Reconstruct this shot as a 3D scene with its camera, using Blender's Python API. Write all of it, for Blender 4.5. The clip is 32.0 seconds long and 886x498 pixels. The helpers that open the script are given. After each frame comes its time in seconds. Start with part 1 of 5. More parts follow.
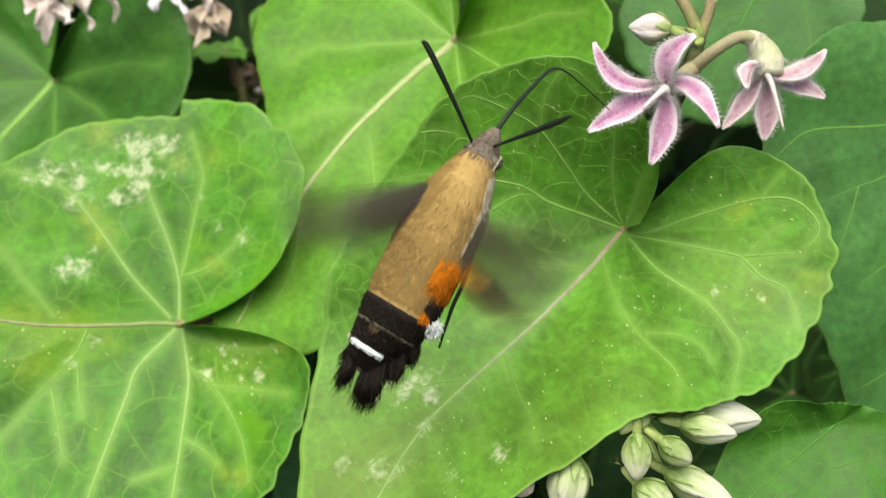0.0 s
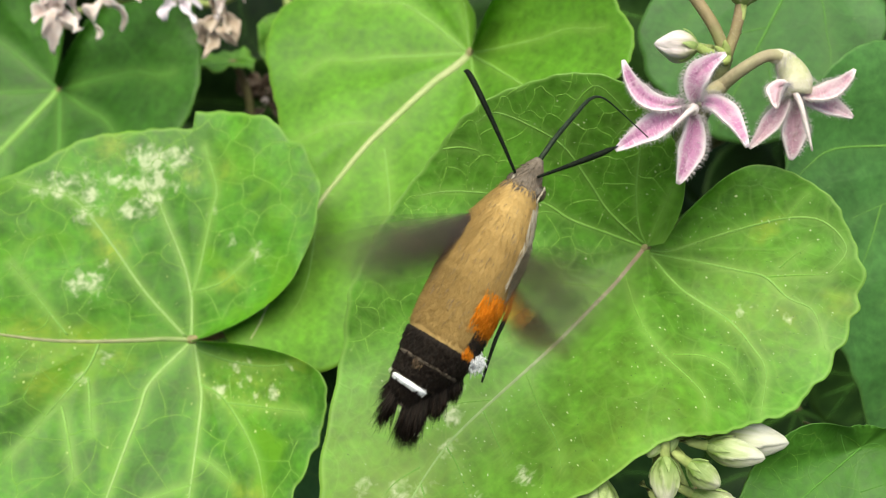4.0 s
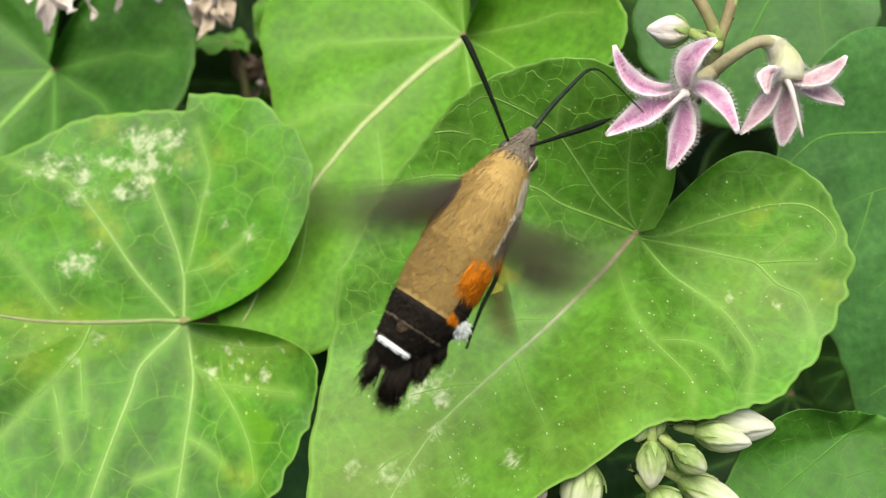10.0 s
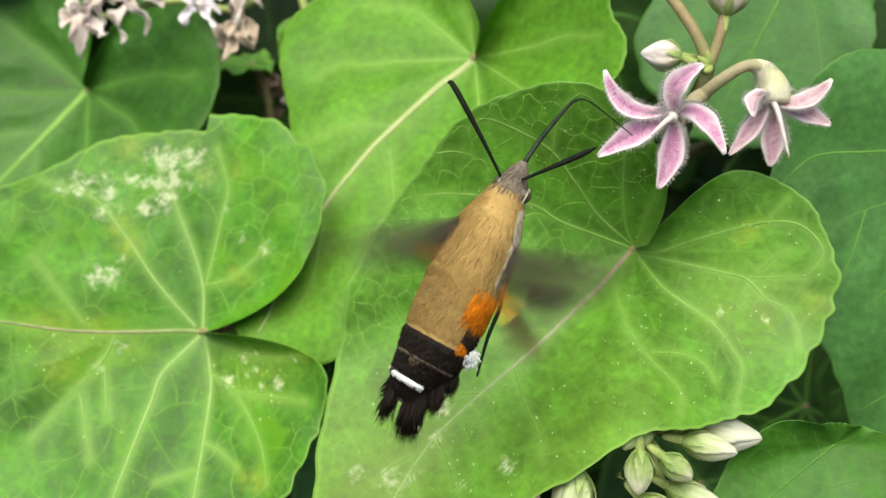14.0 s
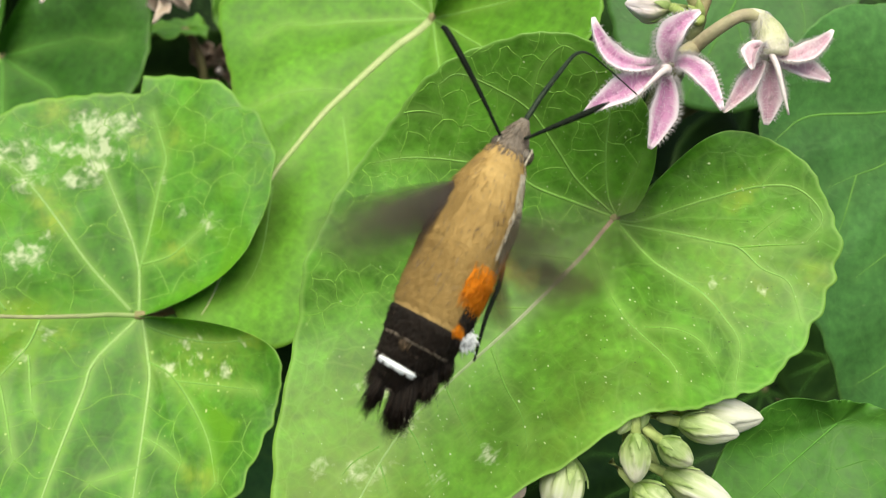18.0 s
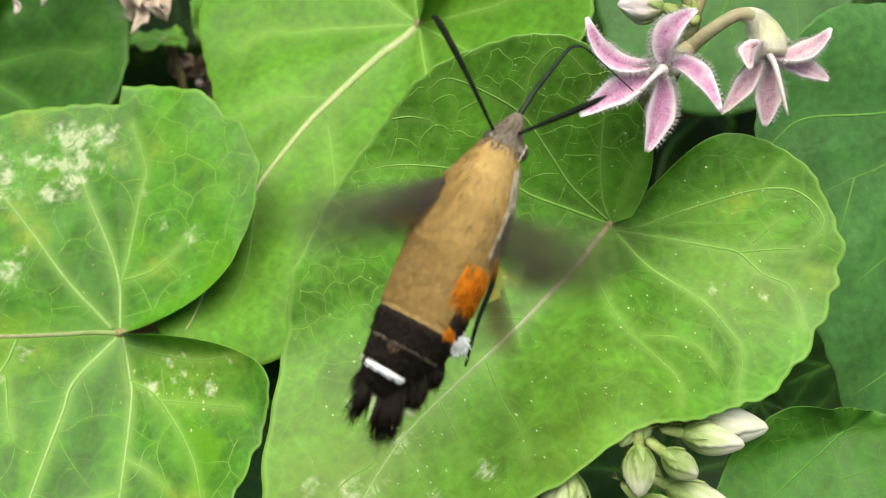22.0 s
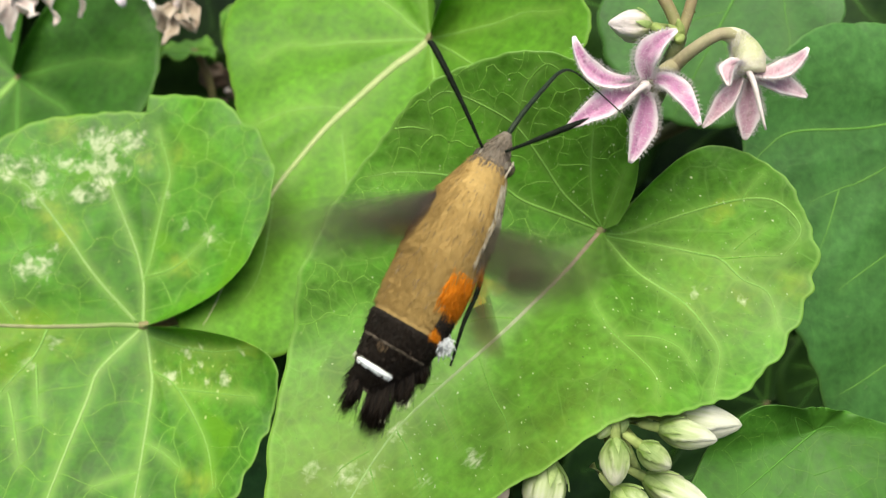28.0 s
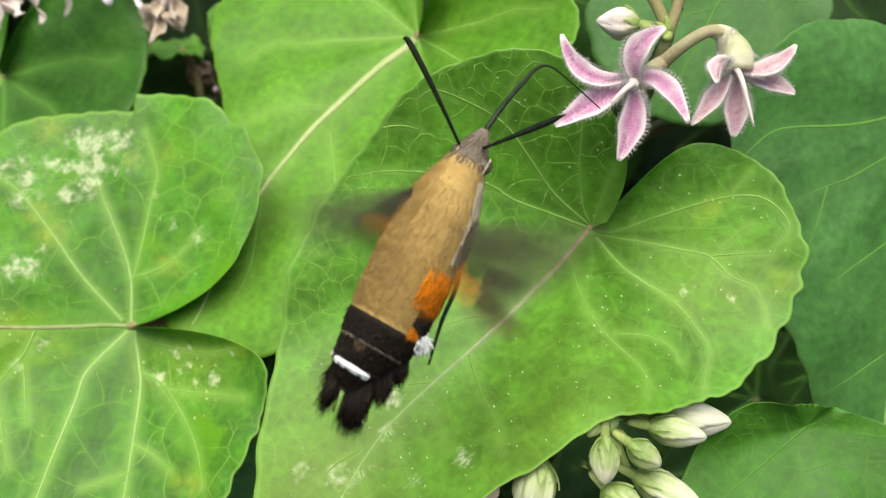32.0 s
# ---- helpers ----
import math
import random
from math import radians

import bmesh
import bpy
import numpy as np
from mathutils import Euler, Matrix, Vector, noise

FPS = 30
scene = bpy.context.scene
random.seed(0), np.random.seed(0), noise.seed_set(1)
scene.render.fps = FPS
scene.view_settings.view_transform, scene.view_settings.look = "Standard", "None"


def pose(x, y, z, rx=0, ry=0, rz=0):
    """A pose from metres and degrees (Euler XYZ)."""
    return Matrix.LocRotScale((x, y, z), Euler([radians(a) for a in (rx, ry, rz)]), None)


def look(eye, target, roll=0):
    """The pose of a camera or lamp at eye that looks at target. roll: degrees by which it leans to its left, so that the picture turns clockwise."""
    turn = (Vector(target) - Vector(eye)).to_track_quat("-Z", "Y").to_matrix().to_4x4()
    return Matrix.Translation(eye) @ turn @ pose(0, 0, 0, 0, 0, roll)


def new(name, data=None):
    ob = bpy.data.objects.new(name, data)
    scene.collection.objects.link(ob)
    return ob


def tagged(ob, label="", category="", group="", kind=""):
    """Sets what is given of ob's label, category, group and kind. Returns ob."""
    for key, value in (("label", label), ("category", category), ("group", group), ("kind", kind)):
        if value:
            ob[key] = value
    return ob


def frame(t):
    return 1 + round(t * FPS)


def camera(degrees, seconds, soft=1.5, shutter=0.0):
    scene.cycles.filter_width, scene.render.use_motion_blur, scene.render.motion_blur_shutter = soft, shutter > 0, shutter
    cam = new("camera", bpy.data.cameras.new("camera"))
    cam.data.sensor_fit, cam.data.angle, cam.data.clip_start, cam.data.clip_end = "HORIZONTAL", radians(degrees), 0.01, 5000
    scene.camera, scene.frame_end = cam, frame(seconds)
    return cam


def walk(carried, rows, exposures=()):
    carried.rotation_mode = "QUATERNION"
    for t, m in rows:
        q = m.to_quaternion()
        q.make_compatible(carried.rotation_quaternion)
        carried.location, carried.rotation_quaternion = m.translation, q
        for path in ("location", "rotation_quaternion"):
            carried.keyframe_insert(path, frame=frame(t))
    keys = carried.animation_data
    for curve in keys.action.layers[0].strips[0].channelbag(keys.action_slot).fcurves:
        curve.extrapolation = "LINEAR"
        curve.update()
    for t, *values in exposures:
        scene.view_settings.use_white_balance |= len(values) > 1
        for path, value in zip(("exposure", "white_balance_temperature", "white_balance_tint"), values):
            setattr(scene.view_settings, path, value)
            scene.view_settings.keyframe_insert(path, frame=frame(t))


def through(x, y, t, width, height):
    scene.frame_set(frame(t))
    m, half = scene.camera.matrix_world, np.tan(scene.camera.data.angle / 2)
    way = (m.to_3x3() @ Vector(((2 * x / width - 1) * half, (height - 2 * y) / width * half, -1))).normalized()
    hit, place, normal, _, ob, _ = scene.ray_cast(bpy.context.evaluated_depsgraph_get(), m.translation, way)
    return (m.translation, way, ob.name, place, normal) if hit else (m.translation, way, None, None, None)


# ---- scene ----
import collections
import functools
import itertools

cam = camera(44.8, 32.0, soft=1.1, shutter=0.6)
cam.data.dof.use_dof, cam.data.dof.focus_distance, cam.data.dof.aperture_fstop = True, 0.113, 35.0
EXPOSURE = 0.79
# The bank of vine leaves: x to the right, y up along it, z out of it, metres from its middle.
BANK = pose(0, 0, 1.0, 52) @ pose(0, 0, -0.13)
PATH = [
    (0, -0.00000, 0.00000, 0.13000, 0.000, -0.000, 0.000),
    (0.5, -0.00138, 0.00167, 0.13141, -0.061, 0.124, 0.060),
    (1, -0.00157, 0.00167, 0.13112, 0.256, 0.083, 0.166),
    (1.5, -0.00115, 0.00112, 0.13133, 0.793, 0.050, 0.154),
    (2, -0.00110, 0.00210, 0.13154, 0.699, -0.028, 0.121),
    (2.5, -0.00338, 0.00200, 0.13039, 0.880, -0.186, 0.130),
    (3, -0.00451, 0.00283, 0.12958, 0.496, -0.424, 0.160),
    (3.5, -0.00456, 0.00112, 0.12860, 0.656, -0.757, 0.329),
    (4, -0.00456, 0.00155, 0.12826, 0.235, -0.898, 0.373),
    (4.5, -0.00515, 0.00043, 0.12740, 0.420, -1.089, 0.564),
    (6.5, -0.00449, 0.00057, 0.12684, 0.096, -1.339, 0.611),
    (7, -0.00371, 0.00039, 0.12705, 0.020, -1.385, 0.607),
    (7.5, -0.00334, 0.00131, 0.12792, -0.027, -1.278, 0.535),
    (8, -0.00281, 0.00141, 0.12812, -0.133, -1.261, 0.530),
    (8.5, -0.00281, 0.00197, 0.12813, -0.279, -1.352, 0.553),
    (9, -0.00266, 0.00209, 0.12819, -0.351, -1.330, 0.611),
    (9.5, -0.00270, 0.00079, 0.12840, 0.053, -1.237, 0.748),
    (10, -0.00331, 0.00165, 0.12852, -0.668, -0.827, 0.762),
    (10.5, -0.00125, -0.00014, 0.13024, -0.141, -0.131, 0.908),
    (11, 0.00277, 0.00115, 0.13412, -0.467, 0.449, 0.869),
    (11.5, 0.00392, 0.00172, 0.13633, -0.679, 1.252, 0.956),
    (12, 0.00449, 0.00128, 0.13670, -0.382, 1.909, 0.995),
    (12.5, 0.00475, 0.00223, 0.13714, -0.455, 2.065, 1.004),
    (13, 0.00468, 0.00205, 0.13708, -0.250, 2.203, 0.980),
    (13.5, 0.00376, 0.00284, 0.13659, -0.177, 1.895, 1.028),
    (14, 0.00175, 0.00252, 0.13434, -0.182, 1.512, 0.903),
    (14.5, -0.00056, 0.00040, 0.13114, -0.171, 1.003, 0.935),
    (16.5, -0.00317, -0.00160, 0.12467, -0.561, -1.714, 0.989),
    (17, -0.00233, -0.00120, 0.12479, -0.513, -2.148, 0.933),
    (17.5, -0.00304, -0.00164, 0.12341, -0.613, -2.427, 0.722),
    (18, -0.00416, -0.00058, 0.12228, -0.394, -2.860, 0.423),
    (18.5, -0.00429, -0.00170, 0.12000, -0.306, -3.272, 0.152),
    (19, -0.00484, -0.00156, 0.11996, -0.123, -3.453, -0.119),
    (19.5, -0.00562, -0.00077, 0.11990, -0.155, -3.626, -0.337),
    (20, -0.00656, -0.00032, 0.11935, 0.178, -3.755, -0.504),
    (20.5, -0.00674, -0.00008, 0.11893, 0.312, -3.938, -0.532),
    (21, -0.00678, -0.00082, 0.11796, 0.173, -4.151, -0.503),
    (21.5, -0.00646, -0.00089, 0.11806, 0.390, -4.267, -0.426),
    (22, -0.00524, -0.00135, 0.11854, 0.535, -3.919, -0.427),
    (22.5, -0.00506, -0.00137, 0.11932, 0.561, -3.851, -0.379),
    (23, -0.00541, -0.00179, 0.11923, 0.572, -3.728, -0.289),
    (23.5, -0.00598, -0.00103, 0.12024, 0.606, -3.437, -0.323),
    (24, -0.00638, -0.00035, 0.12102, 0.512, -3.263, -0.294),
    (24.5, -0.00627, -0.00051, 0.12153, 1.007, -3.251, -0.217),
    (25, -0.00615, 0.00073, 0.12175, 0.824, -3.221, -0.147),
    (25.5, -0.00528, 0.00074, 0.12226, 0.989, -3.122, -0.055),
    (27.5, -0.00099, -0.00104, 0.12699, 0.980, -1.888, 0.468),
    (28, -0.00041, -0.00173, 0.12651, 0.764, -1.596, 0.455),
    (28.5, -0.00054, -0.00202, 0.12538, 0.543, -1.651, 0.509),
    (29, 0.00089, -0.00165, 0.12574, 0.680, -1.439, 0.429),
    (29.5, 0.00122, -0.00063, 0.12658, 0.894, -1.446, 0.406),
    (30, 0.00101, -0.00054, 0.12675, 0.875, -1.580, 0.416),
    (30.5, 0.00059, -0.00132, 0.12675, 1.075, -1.596, 0.439),
    (31, -0.00036, -0.00109, 0.12636, 0.649, -1.623, 0.491),
    (31.5, -0.00054, -0.00260, 0.12596, 0.883, -1.719, 0.343),
    (32, -0.00021, -0.00153, 0.12622, 0.618, -2.094, 0.154),
]
walk(cam, [(t, BANK @ pose(*row)) for t, *row in PATH], exposures=((0, EXPOSURE, 7200, -2), (32, EXPOSURE, 7200, -2)))

MM = 0.001

# ---- light: a bright overcast sky ----
world = bpy.data.worlds.new("sky")
scene.world = world
world.use_nodes = True
wn = world.node_tree.nodes
sky = wn.new("ShaderNodeTexSky")
sky.sky_type = "NISHITA"
sky.sun_disc = False
sky.sun_elevation = radians(76)
sky.sun_rotation = radians(-140)
sky.air_density, sky.dust_density, sky.ozone_density = 1.0, 4.0, 1.0
world.node_tree.links.new(sky.outputs[0], wn["Background"].inputs[0])
wn["Background"].inputs[1].default_value = 0.085
sun = new("sun", bpy.data.lights.new("sun", "SUN"))
sun.data.energy, sun.data.angle, sun.data.color = 2.7, radians(62), (1.0, 0.97, 0.91)
sun.matrix_world = look((-0.12, -0.30, 3.0), (0, 0.1, 1.0))


# ---- materials ----
def shader(name, rough=0.5, specular=0.5, metal=0.0):
    mat = bpy.data.materials.new(name)
    mat.use_nodes = True
    nodes, links = mat.node_tree.nodes, mat.node_tree.links
    b = nodes["Principled BSDF"]
    b.inputs["Roughness"].default_value = rough
    b.inputs["Specular IOR Level"].default_value = specular
    b.inputs["Metallic"].default_value = metal
    return mat, nodes, links, b


def noise_node(nodes, links, scale, detail=3.0, coord="Object", distortion=0.0):
    tc = nodes.new("ShaderNodeTexCoord")
    n = nodes.new("ShaderNodeTexNoise")
    n.inputs["Scale"].default_value, n.inputs["Detail"].default_value = scale, detail
    n.inputs["Distortion"].default_value = distortion
    links.new(tc.outputs[coord], n.inputs["Vector"])
    return n


def ramp(nodes, links, source, stops):
    r = nodes.new("ShaderNodeValToRGB")
    while len(r.color_ramp.elements) < len(stops):
        r.color_ramp.elements.new(0.5)
    for e, (p, c) in zip(r.color_ramp.elements, stops):
        e.position, e.color = p, (*c, 1)
    links.new(source, r.inputs[0])
    return r


def blend(nodes, links, fac, a, b, mode="MIX"):
    m = nodes.new("ShaderNodeMix")
    m.data_type, m.blend_type = "RGBA", mode
    for value, socket in ((fac, m.inputs[0]), (a, m.inputs[6]), (b, m.inputs[7])):
        if isinstance(value, bpy.types.NodeSocket):
            links.new(value, socket)
        elif isinstance(value, tuple):
            socket.default_value = (*value, 1)
        else:
            socket.default_value = value
    return m.outputs[2]


def bump(nodes, links, b, source, strength, distance):
    n = nodes.new("ShaderNodeBump")
    n.inputs["Strength"].default_value, n.inputs["Distance"].default_value = strength, distance
    links.new(source, n.inputs["Height"])
    links.new(n.outputs[0], b.inputs["Normal"])


def leaf_material(name, deep, fresh, vein, net=0.35, rough=0.42, through=0.22, blotch=None, patchy=0.30):
    """A thin blade: mottled green with a fine pale net of veinlets, letting some light through."""
    mat, nodes, links, b = shader(name, rough, 0.32)
    big = noise_node(nodes, links, 55, 3.0)
    small = noise_node(nodes, links, 900, 4.0)
    colour = ramp(nodes, links, big.outputs["Fac"], ((0.3, deep), (0.7, fresh))).outputs[0]
    colour = blend(nodes, links, 0.40, colour, ramp(nodes, links, small.outputs["Fac"], ((0.3, (0.25, 0.25, 0.25)), (0.75, (0.85, 0.85, 0.85)))).outputs[0], "OVERLAY")
    patch = noise_node(nodes, links, 170, 4.0, distortion=0.4)
    colour = blend(nodes, links, patchy, colour, ramp(nodes, links, patch.outputs["Fac"], ((0.34, (0.22, 0.22, 0.22)), (0.66, (0.74, 0.74, 0.74)))).outputs[0], "OVERLAY")
    warp = noise_node(nodes, links, 160, 2.0)
    tc = nodes.new("ShaderNodeTexCoord")
    shift = nodes.new("ShaderNodeVectorMath")
    shift.operation = "MULTIPLY_ADD"
    shift.inputs[1].default_value = (0.0035, 0.0035, 0.0)
    links.new(warp.outputs["Color"], shift.inputs[0])
    links.new(tc.outputs["Object"], shift.inputs[2])
    flat = nodes.new("ShaderNodeVectorMath")
    flat.operation = "MULTIPLY"
    flat.inputs[1].default_value = (1, 1, 0)
    links.new(shift.outputs[0], flat.inputs[0])
    lines = None
    for scale, width, weight in ((240, 0.05, 1.0), (620, 0.07, 0.45)):
        v = nodes.new("ShaderNodeTexVoronoi")
        v.feature = "DISTANCE_TO_EDGE"
        v.inputs["Scale"].default_value = scale
        links.new(flat.outputs[0], v.inputs["Vector"])
        r = ramp(nodes, links, v.outputs["Distance"], ((0.0, (weight,) * 3), (width, (0, 0, 0))))
        lines = r.outputs[0] if lines is None else blend(nodes, links, 1.0, lines, r.outputs[0], "LIGHTEN")
    amount = nodes.new("ShaderNodeMath")
    amount.operation = "MULTIPLY"
    amount.inputs[1].default_value = net
    links.new(lines, amount.inputs[0])
    colour = blend(nodes, links, amount.outputs[0], colour, vein)
    along = nodes.new("ShaderNodeAttribute")
    along.attribute_name = "vein"
    colour = blend(nodes, links, along.outputs["Fac"], colour, vein)
    if blotch:
        stain = noise_node(nodes, links, 130, 5.0, distortion=0.6)
        mask = ramp(nodes, links, stain.outputs["Fac"], ((0.56, (0, 0, 0)), (0.68, (0.7, 0.7, 0.7))))
        colour = blend(nodes, links, mask.outputs[0], colour, blotch)
    scar = nodes.new("ShaderNodeAttribute")
    scar.attribute_name = "scar"
    torn = noise_node(nodes, links, 1100, 5.0, distortion=0.5)
    both = nodes.new("ShaderNodeMath")
    both.operation = "MULTIPLY_ADD"
    both.inputs[1].default_value = 0.95
    links.new(torn.outputs["Fac"], both.inputs[0])
    links.new(scar.outputs["Fac"], both.inputs[2])
    sere = nodes.new("ShaderNodeAttribute")
    sere.attribute_name = "sere"
    colour = blend(nodes, links, sere.outputs["Fac"], colour, (0.30, 0.41, 0.045))
    colour = blend(nodes, links, ramp(nodes, links, both.outputs[0], ((0.66, (0, 0, 0)), (0.86, (0.30, 0.30, 0.30)), (1.0, (0.72, 0.72, 0.72)))).outputs[0], colour, (0.64, 0.68, 0.46))
    links.new(colour, b.inputs["Base Color"])
    gloss = ramp(nodes, links, small.outputs["Fac"], ((0.2, (rough - 0.08,) * 3), (0.8, (rough + 0.12,) * 3)))
    links.new(gloss.outputs[0], b.inputs["Roughness"])
    height = blend(nodes, links, 0.22, small.outputs["Color"], lines)
    height = blend(nodes, links, 0.55, height, patch.outputs["Color"])
    bump(nodes, links, b, height, 0.55, 0.00030)
    t = nodes.new("ShaderNodeBsdfTranslucent")
    links.new(blend(nodes, links, 1.0, colour, (1.0, 1.0, 0.35), "MULTIPLY"), t.inputs["Color"])
    mix = nodes.new("ShaderNodeMixShader")
    mix.inputs[0].default_value = through
    links.new(b.outputs[0], mix.inputs[1])
    links.new(t.outputs[0], mix.inputs[2])
    links.new(mix.outputs[0], nodes["Material Output"].inputs[0])
    return mat


def mottled(name, one, two, scale, rough=0.6, specular=0.3, fine=0.0, relief=0.0002):
    """A matt surface in two colours at two scales."""
    mat, nodes, links, b = shader(name, rough, specular)
    a = noise_node(nodes, links, scale, 4.0)
    c = ramp(nodes, links, a.outputs["Fac"], ((0.32, one), (0.68, two))).outputs[0]
    f = noise_node(nodes, links, fine or scale * 9, 3.0)
    c = blend(nodes, links, 0.3, c, f.outputs["Fac"], "OVERLAY")
    links.new(c, b.inputs["Base Color"])
    bump(nodes, links, b, f.outputs["Fac"], 0.4, relief)
    return mat


def strands(name, one, two, rough=0.55, specular=0.25, through=0.0):
    """Hair: every strand has a tone of its own."""
    mat, nodes, links, b = shader(name, rough, specular)
    g = nodes.new("ShaderNodeNewGeometry")
    colour = ramp(nodes, links, g.outputs["Random Per Island"], ((0.0, one), (1.0, two))).outputs[0]
    links.new(colour, b.inputs["Base Color"])
    if through:
        t, mix = nodes.new("ShaderNodeBsdfTranslucent"), nodes.new("ShaderNodeMixShader")
        links.new(colour, t.inputs["Color"])
        mix.inputs[0].default_value = through
        links.new(b.outputs[0], mix.inputs[1])
        links.new(t.outputs[0], mix.inputs[2])
        links.new(mix.outputs[0], nodes["Material Output"].inputs[0])
    return mat


def petal_material(name, heart, band, edge):
    """Petal: a coloured band along the middle with grains, pale at both margins (across the UV's x)."""
    mat, nodes, links, b = shader(name, 0.6, 0.3)
    uv = nodes.new("ShaderNodeUVMap")
    xyz = nodes.new("ShaderNodeSeparateXYZ")
    links.new(uv.outputs[0], xyz.inputs[0])
    c = ramp(nodes, links, xyz.outputs[0], ((0.0, edge), (0.06, edge), (0.24, band), (0.76, band), (0.94, edge))).outputs[0]
    soft = noise_node(nodes, links, 700, 3.0)
    c = blend(nodes, links, ramp(nodes, links, soft.outputs["Fac"], ((0.45, (0, 0, 0)), (0.7, (0.4, 0.4, 0.4)))).outputs[0], c, edge)
    grain = noise_node(nodes, links, 2300, 2.0)
    dots = ramp(nodes, links, grain.outputs["Fac"], ((0.56, (0, 0, 0)), (0.70, (0.5, 0.5, 0.5))))
    middle = ramp(nodes, links, xyz.outputs[0], ((0.22, (0, 0, 0)), (0.36, (1, 1, 1)), (0.64, (1, 1, 1)), (0.78, (0, 0, 0))))
    c = blend(nodes, links, blend(nodes, links, 1.0, dots.outputs[0], middle.outputs[0], "MULTIPLY"), c, heart)
    # Purple heart at the base, painting in the shade of its hollows too.
    along = ramp(nodes, links, xyz.outputs[1], ((0.0, (0.9, 0.9, 0.9)), (0.22, (0.25, 0.25, 0.25)), (0.42, (0, 0, 0))))
    c = blend(nodes, links, blend(nodes, links, 1.0, along.outputs[0], middle.outputs[0], "MULTIPLY"), c, heart)
    end = ramp(nodes, links, xyz.outputs[1], ((0.88, (0, 0, 0)), (0.97, (0.8, 0.8, 0.8))))
    c = blend(nodes, links, end.outputs[0], c, edge)
    links.new(c, b.inputs["Base Color"])
    bump(nodes, links, b, grain.outputs["Fac"], 0.5, 0.0002)
    b.inputs["Subsurface Weight"].default_value = 0.15
    b.inputs["Subsurface Radius"].default_value = (0.0012, 0.0008, 0.0008)
    return mat


def wing_material(name, one, two, solid):
    """A thin scaled wing that lets part of the view through, more so towards its sparsely scaled margin."""
    mat, nodes, links, b = shader(name, 0.55, 0.2)
    a = noise_node(nodes, links, 350, 4.0)
    links.new(ramp(nodes, links, a.outputs["Fac"], ((0.3, one), (0.7, two))).outputs[0], b.inputs["Base Color"])
    cover = nodes.new("ShaderNodeAttribute")
    cover.attribute_name = "cover"
    much = nodes.new("ShaderNodeMath")
    much.operation = "MULTIPLY"
    much.inputs[1].default_value = solid
    links.new(cover.outputs["Fac"], much.inputs[0])
    links.new(much.outputs[0], b.inputs["Alpha"])
    return mat


LEAF_FRESH = leaf_material("leaf_fresh", (0.072, 0.212, 0.018), (0.116, 0.300, 0.032), (0.23, 0.42, 0.09), 0.20, patchy=0.6)
LEAF_SCARRED = leaf_material("leaf_scarred", (0.038, 0.152, 0.008), (0.086, 0.258, 0.018), (0.23, 0.42, 0.08), 0.12, blotch=(0.13, 0.33, 0.014), patchy=0.6)
LEAF_PALE = leaf_material("leaf_pale", (0.082, 0.232, 0.014), (0.115, 0.290, 0.022), (0.23, 0.42, 0.065), 0.08, 0.5)
LEAF_DEEP = leaf_material("leaf_deep", (0.046, 0.150, 0.032), (0.066, 0.188, 0.044), (0.11, 0.25, 0.06), 0.10, 0.5)
LEAF_MIDDLE = leaf_material("leaf_middle", (0.042, 0.150, 0.014), (0.064, 0.195, 0.020), (0.13, 0.29, 0.06), 0.05, 0.46)
# Half-shaded leaf: the shade is put into a darker green.
LEAF_HALF_SHADE = leaf_material("leaf_half_shade", (0.030, 0.112, 0.010), (0.050, 0.160, 0.016), (0.13, 0.29, 0.05), 0.06, 0.46)
# Leaves deep in the vine: their shade is painted into this green.
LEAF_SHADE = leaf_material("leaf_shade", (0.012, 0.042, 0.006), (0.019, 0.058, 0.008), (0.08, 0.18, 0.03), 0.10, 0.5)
VEIN_PALE = mottled("vein_pale", (0.235, 0.40, 0.11), (0.29, 0.44, 0.145), 500, 0.5)
VEIN_FAINT = mottled("vein_faint", (0.165, 0.35, 0.055), (0.215, 0.40, 0.085), 500, 0.5)
VEIN_SOFT = mottled("vein_soft", (0.14, 0.33, 0.038), (0.18, 0.37, 0.058), 500, 0.5)
RIB_CREAM = mottled("rib_cream", (0.34, 0.42, 0.17), (0.42, 0.45, 0.23), 300, 0.5)
VEIN_NET = mottled("vein_net", (0.15, 0.345, 0.035), (0.185, 0.38, 0.055), 500, 0.5)
VEIN_MIDDLE = mottled("vein_middle", (0.095, 0.26, 0.036), (0.13, 0.30, 0.05), 500, 0.5)
VEIN_DEEP = mottled("vein_deep", (0.075, 0.23, 0.028), (0.10, 0.27, 0.038), 500, 0.5)


def rosy_rib(name):
    """A midrib that is rosy brown at the joint and fades to pale green along the leaf."""
    mat, nodes, links, b = shader(name, 0.5, 0.3)
    tc, xyz = nodes.new("ShaderNodeTexCoord"), nodes.new("ShaderNodeSeparateXYZ")
    links.new(tc.outputs["Object"], xyz.inputs[0])
    far = nodes.new("ShaderNodeMapRange")
    far.inputs["From Max"].default_value = 0.034
    links.new(xyz.outputs[1], far.inputs[0])
    c = ramp(nodes, links, far.outputs[0], ((0.0, (0.30, 0.20, 0.15)), (0.14, (0.33, 0.27, 0.20)), (0.45, (0.35, 0.38, 0.23)), (1.0, (0.28, 0.43, 0.14))))
    n = noise_node(nodes, links, 900, 3.0)
    links.new(blend(nodes, links, 0.3, c.outputs[0], n.outputs["Fac"], "OVERLAY"), b.inputs["Base Color"])
    return mat


